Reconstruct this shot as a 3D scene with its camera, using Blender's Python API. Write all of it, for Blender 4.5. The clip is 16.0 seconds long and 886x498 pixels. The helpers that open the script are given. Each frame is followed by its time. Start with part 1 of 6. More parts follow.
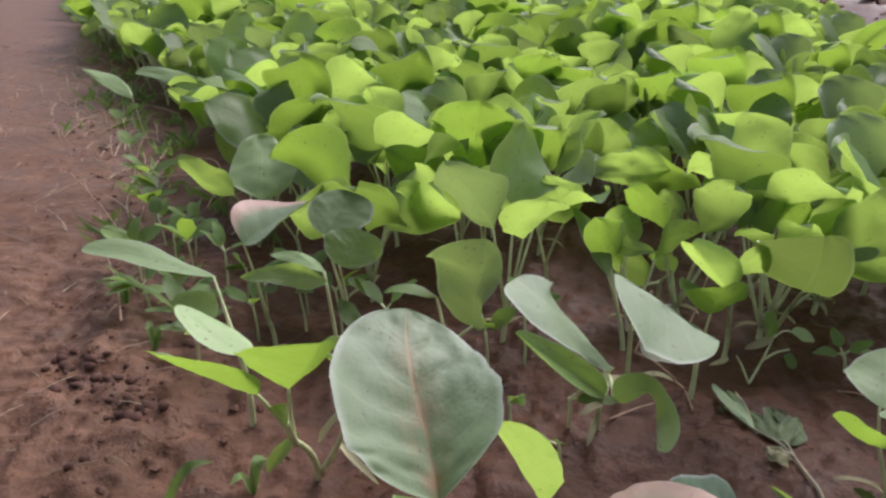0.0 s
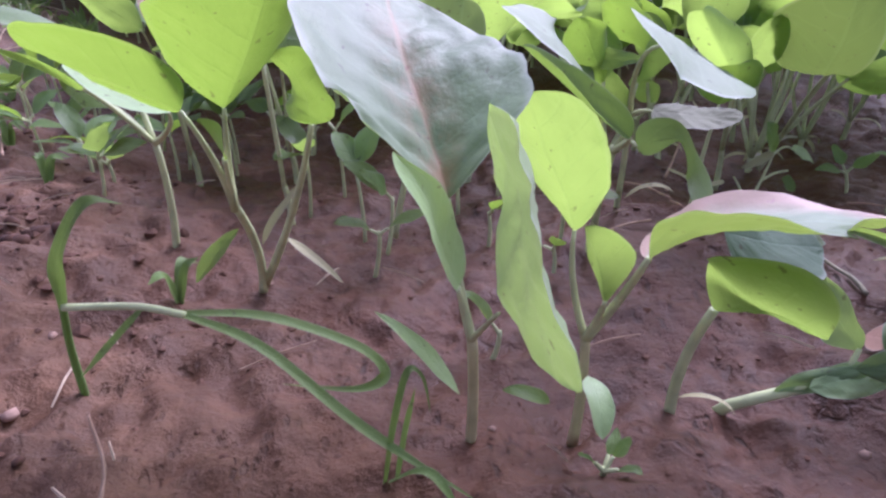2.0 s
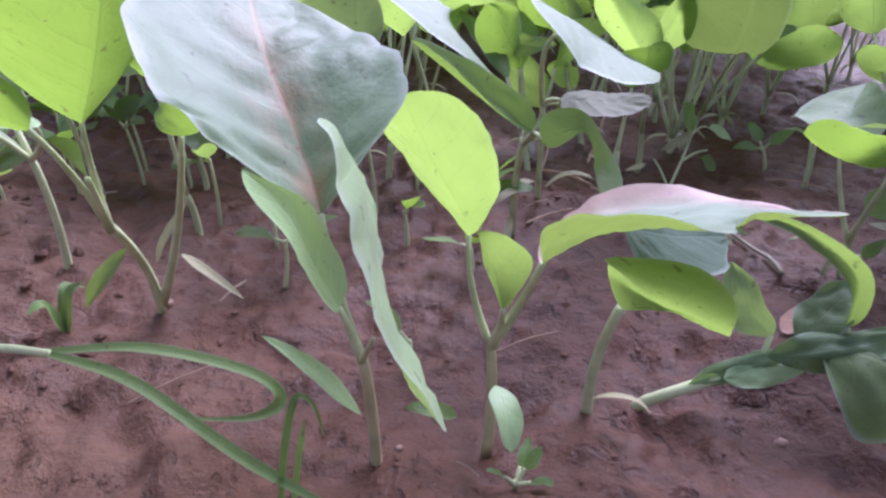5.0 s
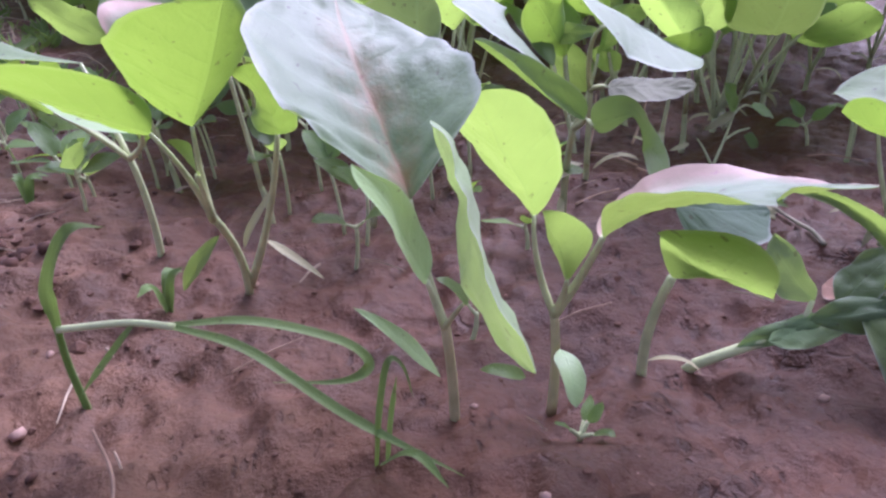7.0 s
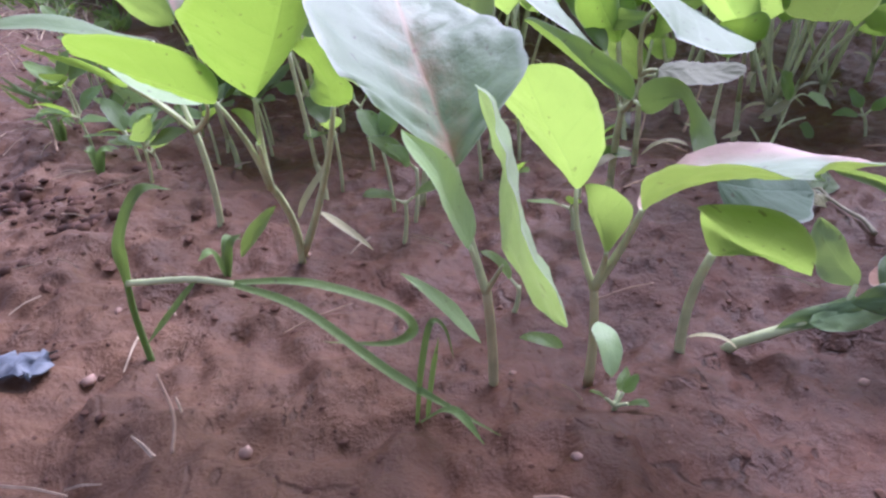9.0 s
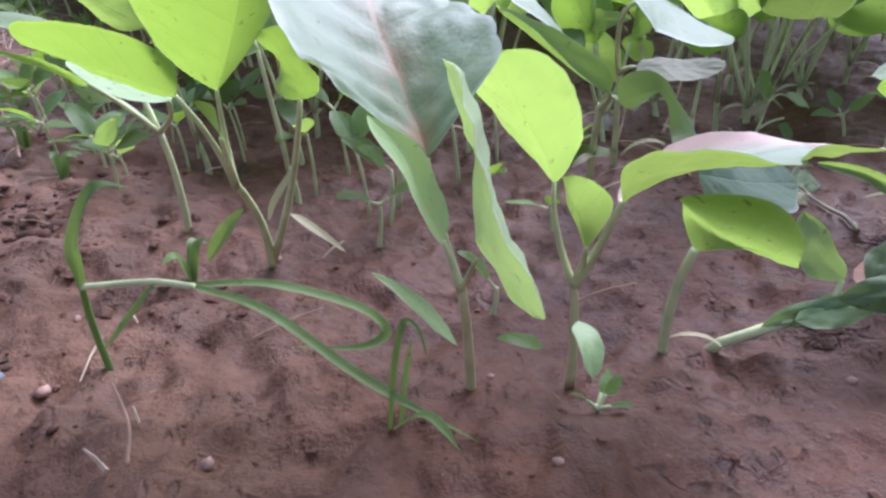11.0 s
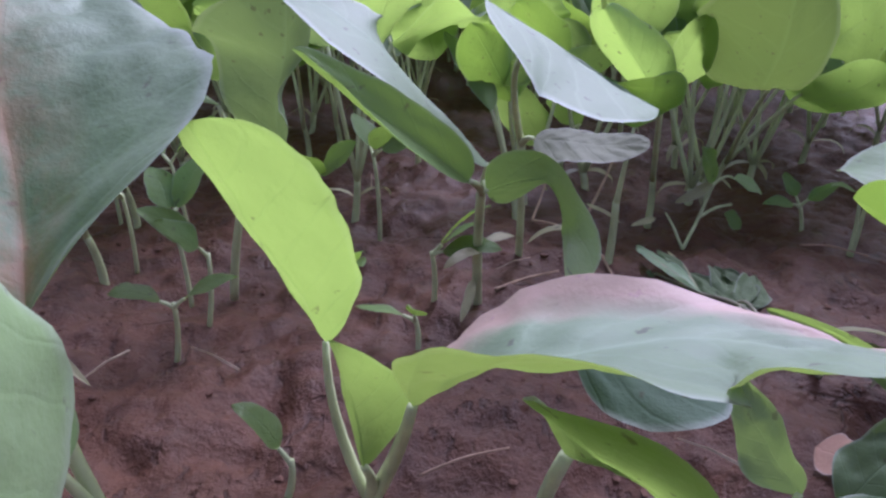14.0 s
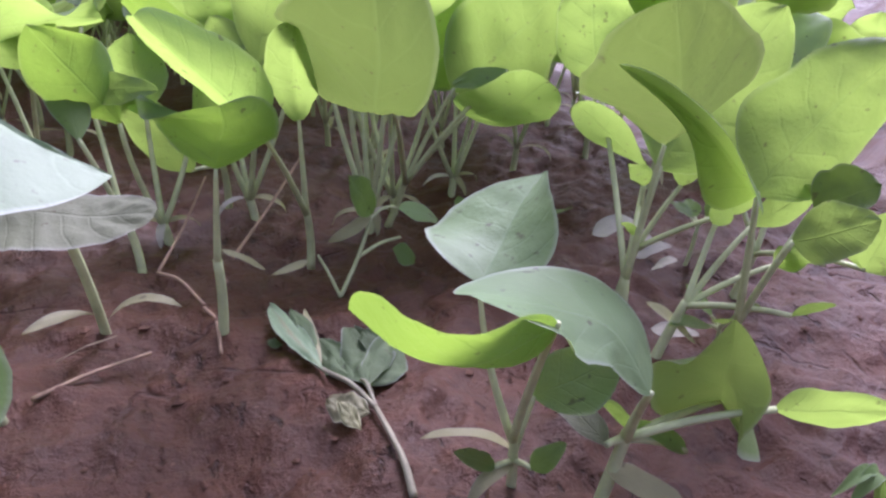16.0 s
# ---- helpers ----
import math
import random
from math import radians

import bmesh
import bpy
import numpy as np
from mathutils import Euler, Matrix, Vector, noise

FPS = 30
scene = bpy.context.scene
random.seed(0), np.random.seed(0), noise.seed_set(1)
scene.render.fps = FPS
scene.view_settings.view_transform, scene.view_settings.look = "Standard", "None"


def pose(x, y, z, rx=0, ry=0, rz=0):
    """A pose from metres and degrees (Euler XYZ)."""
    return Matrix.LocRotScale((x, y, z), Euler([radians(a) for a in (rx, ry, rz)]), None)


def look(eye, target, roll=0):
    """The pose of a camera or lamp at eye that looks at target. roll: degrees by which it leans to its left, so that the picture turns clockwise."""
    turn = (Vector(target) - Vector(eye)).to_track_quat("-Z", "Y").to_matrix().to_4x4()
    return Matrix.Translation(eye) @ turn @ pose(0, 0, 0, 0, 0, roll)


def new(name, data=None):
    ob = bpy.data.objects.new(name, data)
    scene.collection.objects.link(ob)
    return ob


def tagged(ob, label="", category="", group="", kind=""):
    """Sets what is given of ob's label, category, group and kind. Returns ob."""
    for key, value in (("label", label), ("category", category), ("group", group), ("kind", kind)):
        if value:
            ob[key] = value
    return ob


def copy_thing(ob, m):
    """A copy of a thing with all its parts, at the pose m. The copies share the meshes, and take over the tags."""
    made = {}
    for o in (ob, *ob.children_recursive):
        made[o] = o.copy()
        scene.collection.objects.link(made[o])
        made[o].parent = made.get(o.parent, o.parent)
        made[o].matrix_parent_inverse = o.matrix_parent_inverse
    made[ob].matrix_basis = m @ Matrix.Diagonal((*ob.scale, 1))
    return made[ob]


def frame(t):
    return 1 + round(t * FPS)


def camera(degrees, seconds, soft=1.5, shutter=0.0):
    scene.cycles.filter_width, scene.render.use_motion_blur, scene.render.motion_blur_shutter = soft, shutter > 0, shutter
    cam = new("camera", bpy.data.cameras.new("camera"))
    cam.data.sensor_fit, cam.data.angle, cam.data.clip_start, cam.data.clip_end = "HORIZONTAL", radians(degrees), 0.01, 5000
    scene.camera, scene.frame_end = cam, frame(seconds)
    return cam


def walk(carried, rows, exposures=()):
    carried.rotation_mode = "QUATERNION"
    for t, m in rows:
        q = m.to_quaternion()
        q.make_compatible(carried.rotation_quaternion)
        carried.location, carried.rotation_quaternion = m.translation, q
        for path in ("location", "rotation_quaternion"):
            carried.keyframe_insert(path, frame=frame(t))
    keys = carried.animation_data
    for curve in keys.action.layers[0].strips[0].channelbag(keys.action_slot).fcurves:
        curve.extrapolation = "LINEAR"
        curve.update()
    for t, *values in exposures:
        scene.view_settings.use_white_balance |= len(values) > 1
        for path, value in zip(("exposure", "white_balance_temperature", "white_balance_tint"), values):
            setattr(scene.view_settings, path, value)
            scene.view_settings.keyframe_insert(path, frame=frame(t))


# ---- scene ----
cam = camera(64.0, 16.0, soft=2.5)
ROWS = [
    (0, 0.01085, -0.00944, 0.24623, 1.230, -21.823, -0.714),
    (0.5, 0.01823, -0.00059, 0.21731, -0.542, -24.312, -1.363),
    (1, 0.01322, 0.01110, 0.18901, -3.144, -25.763, -0.257),
    (1.5, 0.00168, 0.00526, 0.14992, -3.390, -24.262, 0.600),
    (2, -0.01112, 0.02107, 0.14158, -5.281, -24.745, 0.457),
    (2.5, -0.00894, 0.02306, 0.13178, -5.972, -25.116, 0.200),
    (3, 0.00303, 0.03901, 0.12870, -9.036, -23.112, 0.989),
    (5.5, 0.00660, 0.02636, 0.14514, -8.749, -26.177, -2.000),
    (6, -0.00466, 0.01370, 0.14627, -6.238, -26.187, -3.077),
    (6.5, -0.00448, 0.01335, 0.14580, -6.365, -26.925, -3.489),
    (7, -0.00582, 0.01244, 0.15119, -6.138, -26.869, -4.143),
    (7.5, -0.00446, 0.00826, 0.15149, -4.914, -26.859, -3.464),
    (8, -0.00640, 0.00108, 0.15579, -3.101, -27.196, -5.408),
    (8.5, -0.00300, 0.00390, 0.15230, -2.279, -26.746, -5.121),
    (9, -0.00559, 0.00125, 0.14912, -1.599, -27.237, -4.362),
    (11.5, -0.00292, 0.00988, 0.13878, -4.568, -26.185, -4.098),
    (12, -0.00518, 0.01476, 0.13624, -5.867, -25.255, -3.809),
    (12.5, 0.00114, 0.02853, 0.13128, -5.856, -21.304, -3.196),
    (13, 0.01243, 0.03621, 0.13040, -3.888, -22.842, -3.076),
    (13.5, 0.02823, 0.05725, 0.12036, -7.527, -22.668, -1.173),
    (14, 0.04818, 0.09024, 0.12662, -6.782, -23.178, 0.202),
    (14.5, 0.07742, 0.10830, 0.12219, -8.743, -24.033, 0.655),
    (15, 0.10671, 0.12274, 0.12113, -13.027, -24.186, -0.003),
    (15.5, 0.12607, 0.13731, 0.12610, -18.685, -24.237, 2.144),
    (16, 0.14123, 0.13796, 0.12957, -22.053, -24.252, 2.399),
]
walk(cam, [(t, pose(x, y, z, 90 + pitch, 0, yaw) @ pose(0, 0, 0, 0, 0, roll)) for t, x, y, z, yaw, pitch, roll in ROWS],
     [(0.0, 0.48, 6140, 23), (0.6, 0.57, 5820, 28), (1.6, 0.82, 5340, 41), (2.5, 0.84, 5300, 41), (3.1, 0.9, 4980, 35), (5.3, 0.93, 5270, 41), (6.0, 0.94, 5290, 44), (7.0, 0.93, 5280, 43), (9.2, 1.0, 5290, 35), (11.4, 1.0, 5320, 28), (12.0, 0.95, 5270, 27), (12.5, 0.8, 5170, 21), (13.0, 0.56, 5220, 29), (13.4, 0.8, 4950, 41), (14.0, 0.47, 5170, 37), (14.5, 0.72, 5370, 42), (15.0, 0.92, 5420, 42), (16.0, 1.15, 5450, 41)])

# ---- sky and sun ----
SUN_ELEVATION, SUN_TURN = 48.0, 38.0
world = bpy.data.worlds.new("sky")
scene.world = world
world.use_nodes = True
wn, wl = world.node_tree.nodes, world.node_tree.links
sky = wn.new("ShaderNodeTexSky")
sky.sky_type = "NISHITA"
sky.sun_disc = False
sky.sun_elevation = radians(SUN_ELEVATION)
sky.sun_rotation = radians(SUN_TURN)
sky.dust_density = 6.0
sky.air_density = 1.0
veil = wn.new("ShaderNodeHueSaturation")
veil.inputs["Saturation"].default_value = 0.4
wl.new(sky.outputs[0], veil.inputs["Color"])
wl.new(veil.outputs[0], wn["Background"].inputs["Color"])
wn["Background"].inputs["Strength"].default_value = 0.125
sun = new("sun", bpy.data.lights.new("sun", "SUN"))
sun.data.energy = 2.1
sun.data.angle = radians(38)
sun.data.color = (1.0, 0.96, 0.9)
st, se = radians(SUN_TURN), radians(SUN_ELEVATION)
sun.matrix_world = look((0, 0, 3), Vector((0, 0, 3)) - Vector((math.sin(st) * math.cos(se), math.cos(st) * math.cos(se), math.sin(se))))


# ---- materials ----
class Nodes:
    """Small helper round a node tree."""

    def __init__(self, name):
        self.mat = bpy.data.materials.new(name)
        self.mat.use_nodes = True
        self.t = self.mat.node_tree
        self.bsdf = self.t.nodes["Principled BSDF"]
        self.out = self.t.nodes["Material Output"]

    def add(self, kind, **values):
        n = self.t.nodes.new(kind)
        for k, v in values.items():
            n.inputs[k].default_value = v
        return n

    def link(self, a, b):
        self.t.links.new(a, b)

    def noise(self, scale, detail=4.0, rough=0.6, vector=None):
        n = self.add("ShaderNodeTexNoise", Scale=scale, Detail=detail, Roughness=rough)
        if vector is not None:
            self.link(vector, n.inputs["Vector"])
        return n.outputs["Fac"]

    def ramp(self, fac, *stops):
        n = self.t.nodes.new("ShaderNodeValToRGB")
        e = n.color_ramp.elements
        while len(e) < len(stops):
            e.new(0.5)
        for k, (p, c) in enumerate(stops):
            e[k].position = p
            e[k].color = (*c, 1) if len(c) == 3 else c
        self.link(fac, n.inputs["Fac"])
        return n.outputs["Color"]

    def mix(self, fac, a, b, mode="MIX"):
        n = self.t.nodes.new("ShaderNodeMix")
        n.data_type = "RGBA"
        n.blend_type = mode
        for socket, v in ((n.inputs[0], fac), (n.inputs[6], a), (n.inputs[7], b)):
            if isinstance(v, (int, float)):
                socket.default_value = v
            elif isinstance(v, tuple):
                socket.default_value = (*v, 1)
            else:
                self.link(v, socket)
        return n.outputs[2]

    def math(self, op, a, b=0.0, c=0.0):
        n = self.t.nodes.new("ShaderNodeMath")
        n.operation = op
        for k, v in enumerate((a, b, c)):
            if isinstance(v, (int, float)):
                n.inputs[k].default_value = v
            else:
                self.link(v, n.inputs[k])
        return n.outputs[0]

    def bump(self, height, strength, distance, normal=None):
        n = self.add("ShaderNodeBump", Strength=strength, Distance=distance)
        self.link(height, n.inputs["Height"])
        if normal is not None:
            self.link(normal, n.inputs["Normal"])
        return n.outputs["Normal"]


def plain(name, colour, rough=0.6, grain=40.0, spread=0.25, relief=0.0008):
    m = Nodes(name)
    place = m.add("ShaderNodeTexCoord").outputs["Object"]
    f = m.noise(grain, 6, 0.65, place)
    dark = tuple(c * (1 - spread) for c in colour)
    light = tuple(min(1, c * (1 + spread)) for c in colour)
    m.link(m.ramp(f, (0.3, dark), (0.7, light)), m.bsdf.inputs["Base Color"])
    m.bsdf.inputs["Roughness"].default_value = rough
    m.link(m.bump(f, 0.5, relief), m.bsdf.inputs["Normal"])
    return m.mat


EDGE_LOW, EDGE_HIGH = (0.26, (1, 1, 1)), (0.42, (0, 0, 0))


def leaf_material(name, face, glow, through_share, gloss, dust=0.0, dust_colour=(0.60, 0.40, 0.34), edge_dust=False, down=0.0, relief=0.55, rib=None, shine=0.38):
    """A thin leaf blade: veins from the blade's own coordinates, light through the blade, waxy gloss."""
    m = Nodes(name)
    uv = m.add("ShaderNodeUVMap").outputs["UV"]
    sep = m.add("ShaderNodeSeparateXYZ")
    m.link(uv, sep.inputs[0])
    across = m.math("ABSOLUTE", m.math("SUBTRACT", m.math("MULTIPLY", sep.outputs[0], 2.0), 1.0))
    along = sep.outputs[1]
    place = m.add("ShaderNodeTexCoord").outputs["Object"]
    wob = m.noise(60, 3, 0.5, place)
    # side veins run forward and outward from the midrib
    run = m.math("ADD", m.math("SUBTRACT", along, m.math("MULTIPLY", across, 0.22)), m.math("MULTIPLY", wob, 0.13))
    tooth = m.math("PINGPONG", m.math("MULTIPLY", run, 6.0), 0.5)
    side = m.math("SUBTRACT", 1.0, m.math("MINIMUM", m.math("MULTIPLY", tooth, 13.0), 1.0))
    mid = m.math("SUBTRACT", 1.0, m.math("MINIMUM", m.math("MULTIPLY", across, 22.0), 1.0))
    vein = m.math("MAXIMUM", m.math("MULTIPLY", side, 0.42), mid)
    info = m.add("ShaderNodeObjectInfo").outputs["Random"]
    island = m.add("ShaderNodeNewGeometry").outputs["Random Per Island"]
    chance = m.math("FRACT", m.math("ADD", m.math("MULTIPLY", info, 3.7), island))
    patch = m.noise(35, 4, 0.6, place)
    tone = m.math("ADD", m.math("MULTIPLY", chance, 0.7), m.math("MULTIPLY", patch, 0.4))
    dark = tuple(c * 0.75 for c in face)
    light = tuple(c * 1.3 for c in face)
    colour = m.ramp(tone, (0.25, dark), (0.85, light))
    colour = m.mix(m.math("MULTIPLY", vein, 0.20), colour, tuple(min(1, c * 1.9 + 0.05) for c in face))
    spot = m.ramp(m.noise(300, 2, 0.5, place), (0.68, (0, 0, 0)), (0.73, (1, 1, 1)))
    colour = m.mix(m.math("MULTIPLY", spot, 0.55), colour, (0.10, 0.075, 0.05))
    rim = m.math("MULTIPLY", m.math("MAXIMUM", m.math("SUBTRACT", across, 0.90), 0.0), 7.0)
    colour = m.mix(rim, colour, tuple(0.5 * c + 0.32 for c in face))
    if dust:
        d = m.ramp(m.noise(90, 6, 0.75, place), (0.38, (0, 0, 0)), (0.58, (1, 1, 1)))
        centre = m.math("MULTIPLY", m.math("SUBTRACT", 1.0, m.math("MINIMUM", m.math("MULTIPLY", across, 2.6), 1.0)), m.math("SUBTRACT", 1.15, along))
        if edge_dust:
            d, centre = 1.0, m.ramp(m.math("ADD", sep.outputs[0], m.math("MULTIPLY", patch, 0.3)), EDGE_LOW, EDGE_HIGH)
        colour = m.mix(m.math("MULTIPLY", m.math("MULTIPLY", d, centre), dust), colour, dust_colour)
    if rib:
        colour = m.mix(m.math("MULTIPLY", mid, 0.5), colour, rib)
    m.link(colour, m.bsdf.inputs["Base Color"])
    m.bsdf.inputs["Roughness"].default_value = gloss
    m.bsdf.inputs["Specular IOR Level"].default_value = shine
    m.bsdf.inputs["Sheen Weight"].default_value = down
    m.bsdf.inputs["Sheen Roughness"].default_value = 0.4
    height = m.math("ADD", m.math("MULTIPLY", vein, -0.26), m.noise(120, 5, 0.65, place))
    normal = m.bump(height, relief, 0.0012)
    m.link(normal, m.bsdf.inputs["Normal"])
    back = m.add("ShaderNodeBsdfTranslucent")
    lit = m.ramp(tone, (0.2, tuple(c * 0.8 for c in glow)), (0.9, tuple(min(1, c * 1.2) for c in glow)))
    lit = m.mix(m.math("MULTIPLY", vein, 0.22), lit, tuple(c * 0.5 for c in glow))
    lit = m.mix(m.math("MULTIPLY", m.noise(55, 4, 0.6, place), 0.35), lit, tuple(c * 0.7 for c in glow))
    lit = m.mix(m.math("MULTIPLY", spot, 0.6), lit, (0.08, 0.07, 0.03))
    m.link(lit, back.inputs["Color"])
    m.link(normal, back.inputs["Normal"])
    both = m.add("ShaderNodeMixShader", Fac=through_share)
    m.link(m.bsdf.outputs[0], both.inputs[1])
    m.link(back.outputs[0], both.inputs[2])
    m.link(both.outputs[0], m.out.inputs["Surface"])
    return m.mat


def soil_material():
    m = Nodes("red_soil")
    place = m.add("ShaderNodeTexCoord").outputs["Object"]
    broad = m.noise(9, 5, 0.6, place)
    blotch = m.noise(38, 5, 0.6, place)
    fine = m.noise(260, 6, 0.7, place)
    colour = m.ramp(broad, (0.3, (0.062, 0.024, 0.010)), (0.7, (0.121, 0.049, 0.021)))
    colour = m.mix(0.55, colour, m.ramp(blotch, (0.32, (0.044, 0.017, 0.008)), (0.68, (0.147, 0.062, 0.027))))
    colour = m.mix(0.28, colour, m.ramp(fine, (0.3, (0.039, 0.016, 0.007)), (0.72, (0.155, 0.069, 0.030))))
    # grains of pale grit, dark pits and thin dry cracks
    grit = m.ramp(m.noise(430, 2, 0.5, place), (0.71, (0, 0, 0)), (0.75, (1, 1, 1)))
    colour = m.mix(m.math("MULTIPLY", grit, 0.5), colour, (0.36, 0.25, 0.19))
    flat = m.add("ShaderNodeMapping")
    flat.inputs["Scale"].default_value = (1.0, 0.45, 1.0)
    m.link(place, flat.inputs["Vector"])
    pit = m.ramp(m.noise(190, 4, 0.6, flat.outputs[0]), (0.60, (0, 0, 0)), (0.65, (1, 1, 1)))
    pit = m.math("MULTIPLY", pit, m.ramp(m.noise(16, 3, 0.5, place), (0.42, (0, 0, 0)), (0.62, (1, 1, 1))))
    colour = m.mix(m.math("MULTIPLY", pit, 0.75), colour, (0.028, 0.013, 0.009))
    warp = m.mix(0.010, place, m.add("ShaderNodeTexNoise", Scale=40.0).outputs["Color"], "LINEAR_LIGHT")
    web = m.add("ShaderNodeTexVoronoi", Scale=26.0)
    web.feature = "DISTANCE_TO_EDGE"
    m.link(warp, web.inputs["Vector"])
    crack = m.ramp(web.outputs["Distance"], (0.006, (1, 1, 1)), (0.03, (0, 0, 0)))
    crack = m.math("MULTIPLY", crack, m.ramp(m.noise(22, 3, 0.6, place), (0.52, (0, 0, 0)), (0.62, (1, 1, 1))))
    colour = m.mix(m.math("MULTIPLY", crack, 0.6), colour, (0.035, 0.016, 0.010))
    # paler trodden earth of the footpath
    sep = m.add("ShaderNodeSeparateXYZ")
    m.link(place, sep.inputs[0])
    edge = m.math("ADD", m.math("ADD", sep.outputs[0], m.math("MULTIPLY", sep.outputs[1], 0.515)), m.math("MULTIPLY", broad, 0.12))
    path = m.ramp(m.math("MULTIPLY_ADD", edge, -6.0, 1.22), (0.2, (0, 0, 0)), (0.8, (1, 1, 1)))
    colour = m.mix(m.math("MULTIPLY", path, 0.62), colour, m.ramp(blotch, (0.3, (0.085, 0.043, 0.022)), (0.7, (0.186, 0.105, 0.057))))
    # soil gets darker and redder from the path into the bed
    ruddy = m.ramp(m.math("MULTIPLY_ADD", edge, 4.0, -0.2), (0.1, (1, 0.93, 0.9)), (0.9, (0.72, 0.58, 0.54)))
    colour = m.mix(1.0, colour, ruddy, "MULTIPLY")
    m.link(colour, m.bsdf.inputs["Base Color"])
    m.bsdf.inputs["Specular IOR Level"].default_value = 0.38
    m.link(m.ramp(blotch, (0.3, (0.46, 0.46, 0.46)), (0.7, (0.66, 0.66, 0.66))), m.bsdf.inputs["Roughness"])
    h = m.math("ADD", m.math("MULTIPLY", fine, 0.35), m.math("MULTIPLY", m.noise(70, 5, 0.65, place), 1.2))
    h = m.math("SUBTRACT", h, m.math("ADD", m.math("MULTIPLY", pit, 0.5), m.math("MULTIPLY", crack, 0.25)))
    m.link(m.bump(h, 0.8, 0.004), m.bsdf.inputs["Normal"])
    return m.mat


LEAF = leaf_material("green_leaf", (0.155, 0.275, 0.10), (0.335, 0.49, 0.085), 0.66, 0.42, down=0.1)
DUSTY = leaf_material("dusty_green_leaf", (0.24, 0.335, 0.205), (0.33, 0.50, 0.10), 0.30, 0.5, 0.75, (0.40, 0.19, 0.13), down=0.12, relief=0.5, rib=(0.42, 0.22, 0.13))
PALE = leaf_material("pale_waxy_leaf", (0.29, 0.42, 0.20), (0.38, 0.56, 0.12), 0.38, 0.42, down=0.2, relief=0.34)
GREY = leaf_material("grey_green_leaf", (0.155, 0.235, 0.115), (0.30, 0.43, 0.10), 0.36, 0.5, down=0.06, relief=0.4, shine=0.24)
# white of the sky's glare on glossy leaves, put into the base colour
GLARE_WHITE = leaf_material("glare_white_leaf", (0.25, 0.345, 0.205), (0.30, 0.46, 0.12), 0.22, 0.52, down=0.02, shine=0.3, relief=0.3)
MID = leaf_material("mid_green_leaf", (0.15, 0.26, 0.085), (0.27, 0.43, 0.045), 0.54, 0.45, down=0.08)
SILVER = leaf_material("silvery_leaf", (0.095, 0.155, 0.10), (0.22, 0.34, 0.17), 0.35, 0.65, down=0.03, relief=0.6, shine=0.14)
# two darker greens, with shade from neighbouring leaves put into the colour
DEEP = leaf_material("deep_green_leaf", (0.12, 0.21, 0.055), (0.23, 0.355, 0.05), 0.45, 0.6, down=0.04, relief=0.4)
DARK_SHADED = leaf_material("dark_and_shaded_leaf", (0.16, 0.235, 0.085), (0.24, 0.35, 0.06), 0.36, 0.55, down=0.03, relief=0.4)
WILT = leaf_material("wilted_dark_leaf", (0.12, 0.165, 0.085), (0.14, 0.22, 0.07), 0.25, 0.75)
GRASS = leaf_material("grass_blade", (0.13, 0.215, 0.065), (0.25, 0.38, 0.07), 0.4, 0.6, down=0.05)
PINKISH = leaf_material("pink_dusted_leaf", (0.26, 0.36, 0.225), (0.38, 0.55, 0.08), 0.34, 0.5, 0.9, edge_dust=True, down=0.1, relief=0.3)
WITHERED = leaf_material("grey_withered_leaf", (0.15, 0.165, 0.105), (0.30, 0.32, 0.20), 0.3, 0.6, shine=0.2)
WITHERED_PINK = leaf_material("pinkish_withered_leaf", (0.42, 0.25, 0.18), (0.30, 0.18, 0.10), 0.2, 0.65)
PAPER = leaf_material("bleached_dry_leaf", (0.46, 0.43, 0.38), (0.36, 0.34, 0.26), 0.2, 0.6)
DRY = leaf_material("withered_leaf", (0.34, 0.33, 0.19), (0.42, 0.42, 0.18), 0.3, 0.6)
STALK = plain("pale_green_stalk", (0.50, 0.56, 0.30), 0.5, 90, 0.25)
STALK_RED = plain("reddish_green_stalk", (0.46, 0.43, 0.22), 0.5, 90, 0.25)
STALK_GREY = plain("withered_grey_green_stalk", (0.27, 0.25, 0.17), 0.65, 120, 0.35)
TWIG = plain("dry_twig", (0.33, 0.22, 0.15), 0.8, 120, 0.3)
CLOD = plain("damp_clod", (0.070, 0.030, 0.018), 0.9, 260, 0.45, 0.0004)
CRUMB = plain("soil_crumb", (0.105, 0.050, 0.031), 0.9, 300, 0.35, 0.0002)
SCRAP = plain("blue_grey_plastic", (0.12, 0.14, 0.17), 0.4, 150, 0.3)
STRAW = plain("dry_straw", (0.40, 0.31, 0.22), 0.8, 200, 0.35)
STONE = plain("earthy_pebble", (0.34, 0.22, 0.17), 0.85, 200, 0.3)
SOIL = soil_material()


# ---- shapes ----
def part(name, mesh, material, parent, label=""):
    mesh.materials.append(material)
    ob = new(name, mesh)
    ob.parent = parent
    for p in mesh.polygons:
        p.use_smooth = True
    return tagged(ob, label)


def thing(name, place, label, category, group="", kind=""):
    ob = new(name)
    ob.empty_display_size = 0.02
    ob.matrix_world = Matrix.Translation(place)
    return tagged(ob, label, category, group, kind)


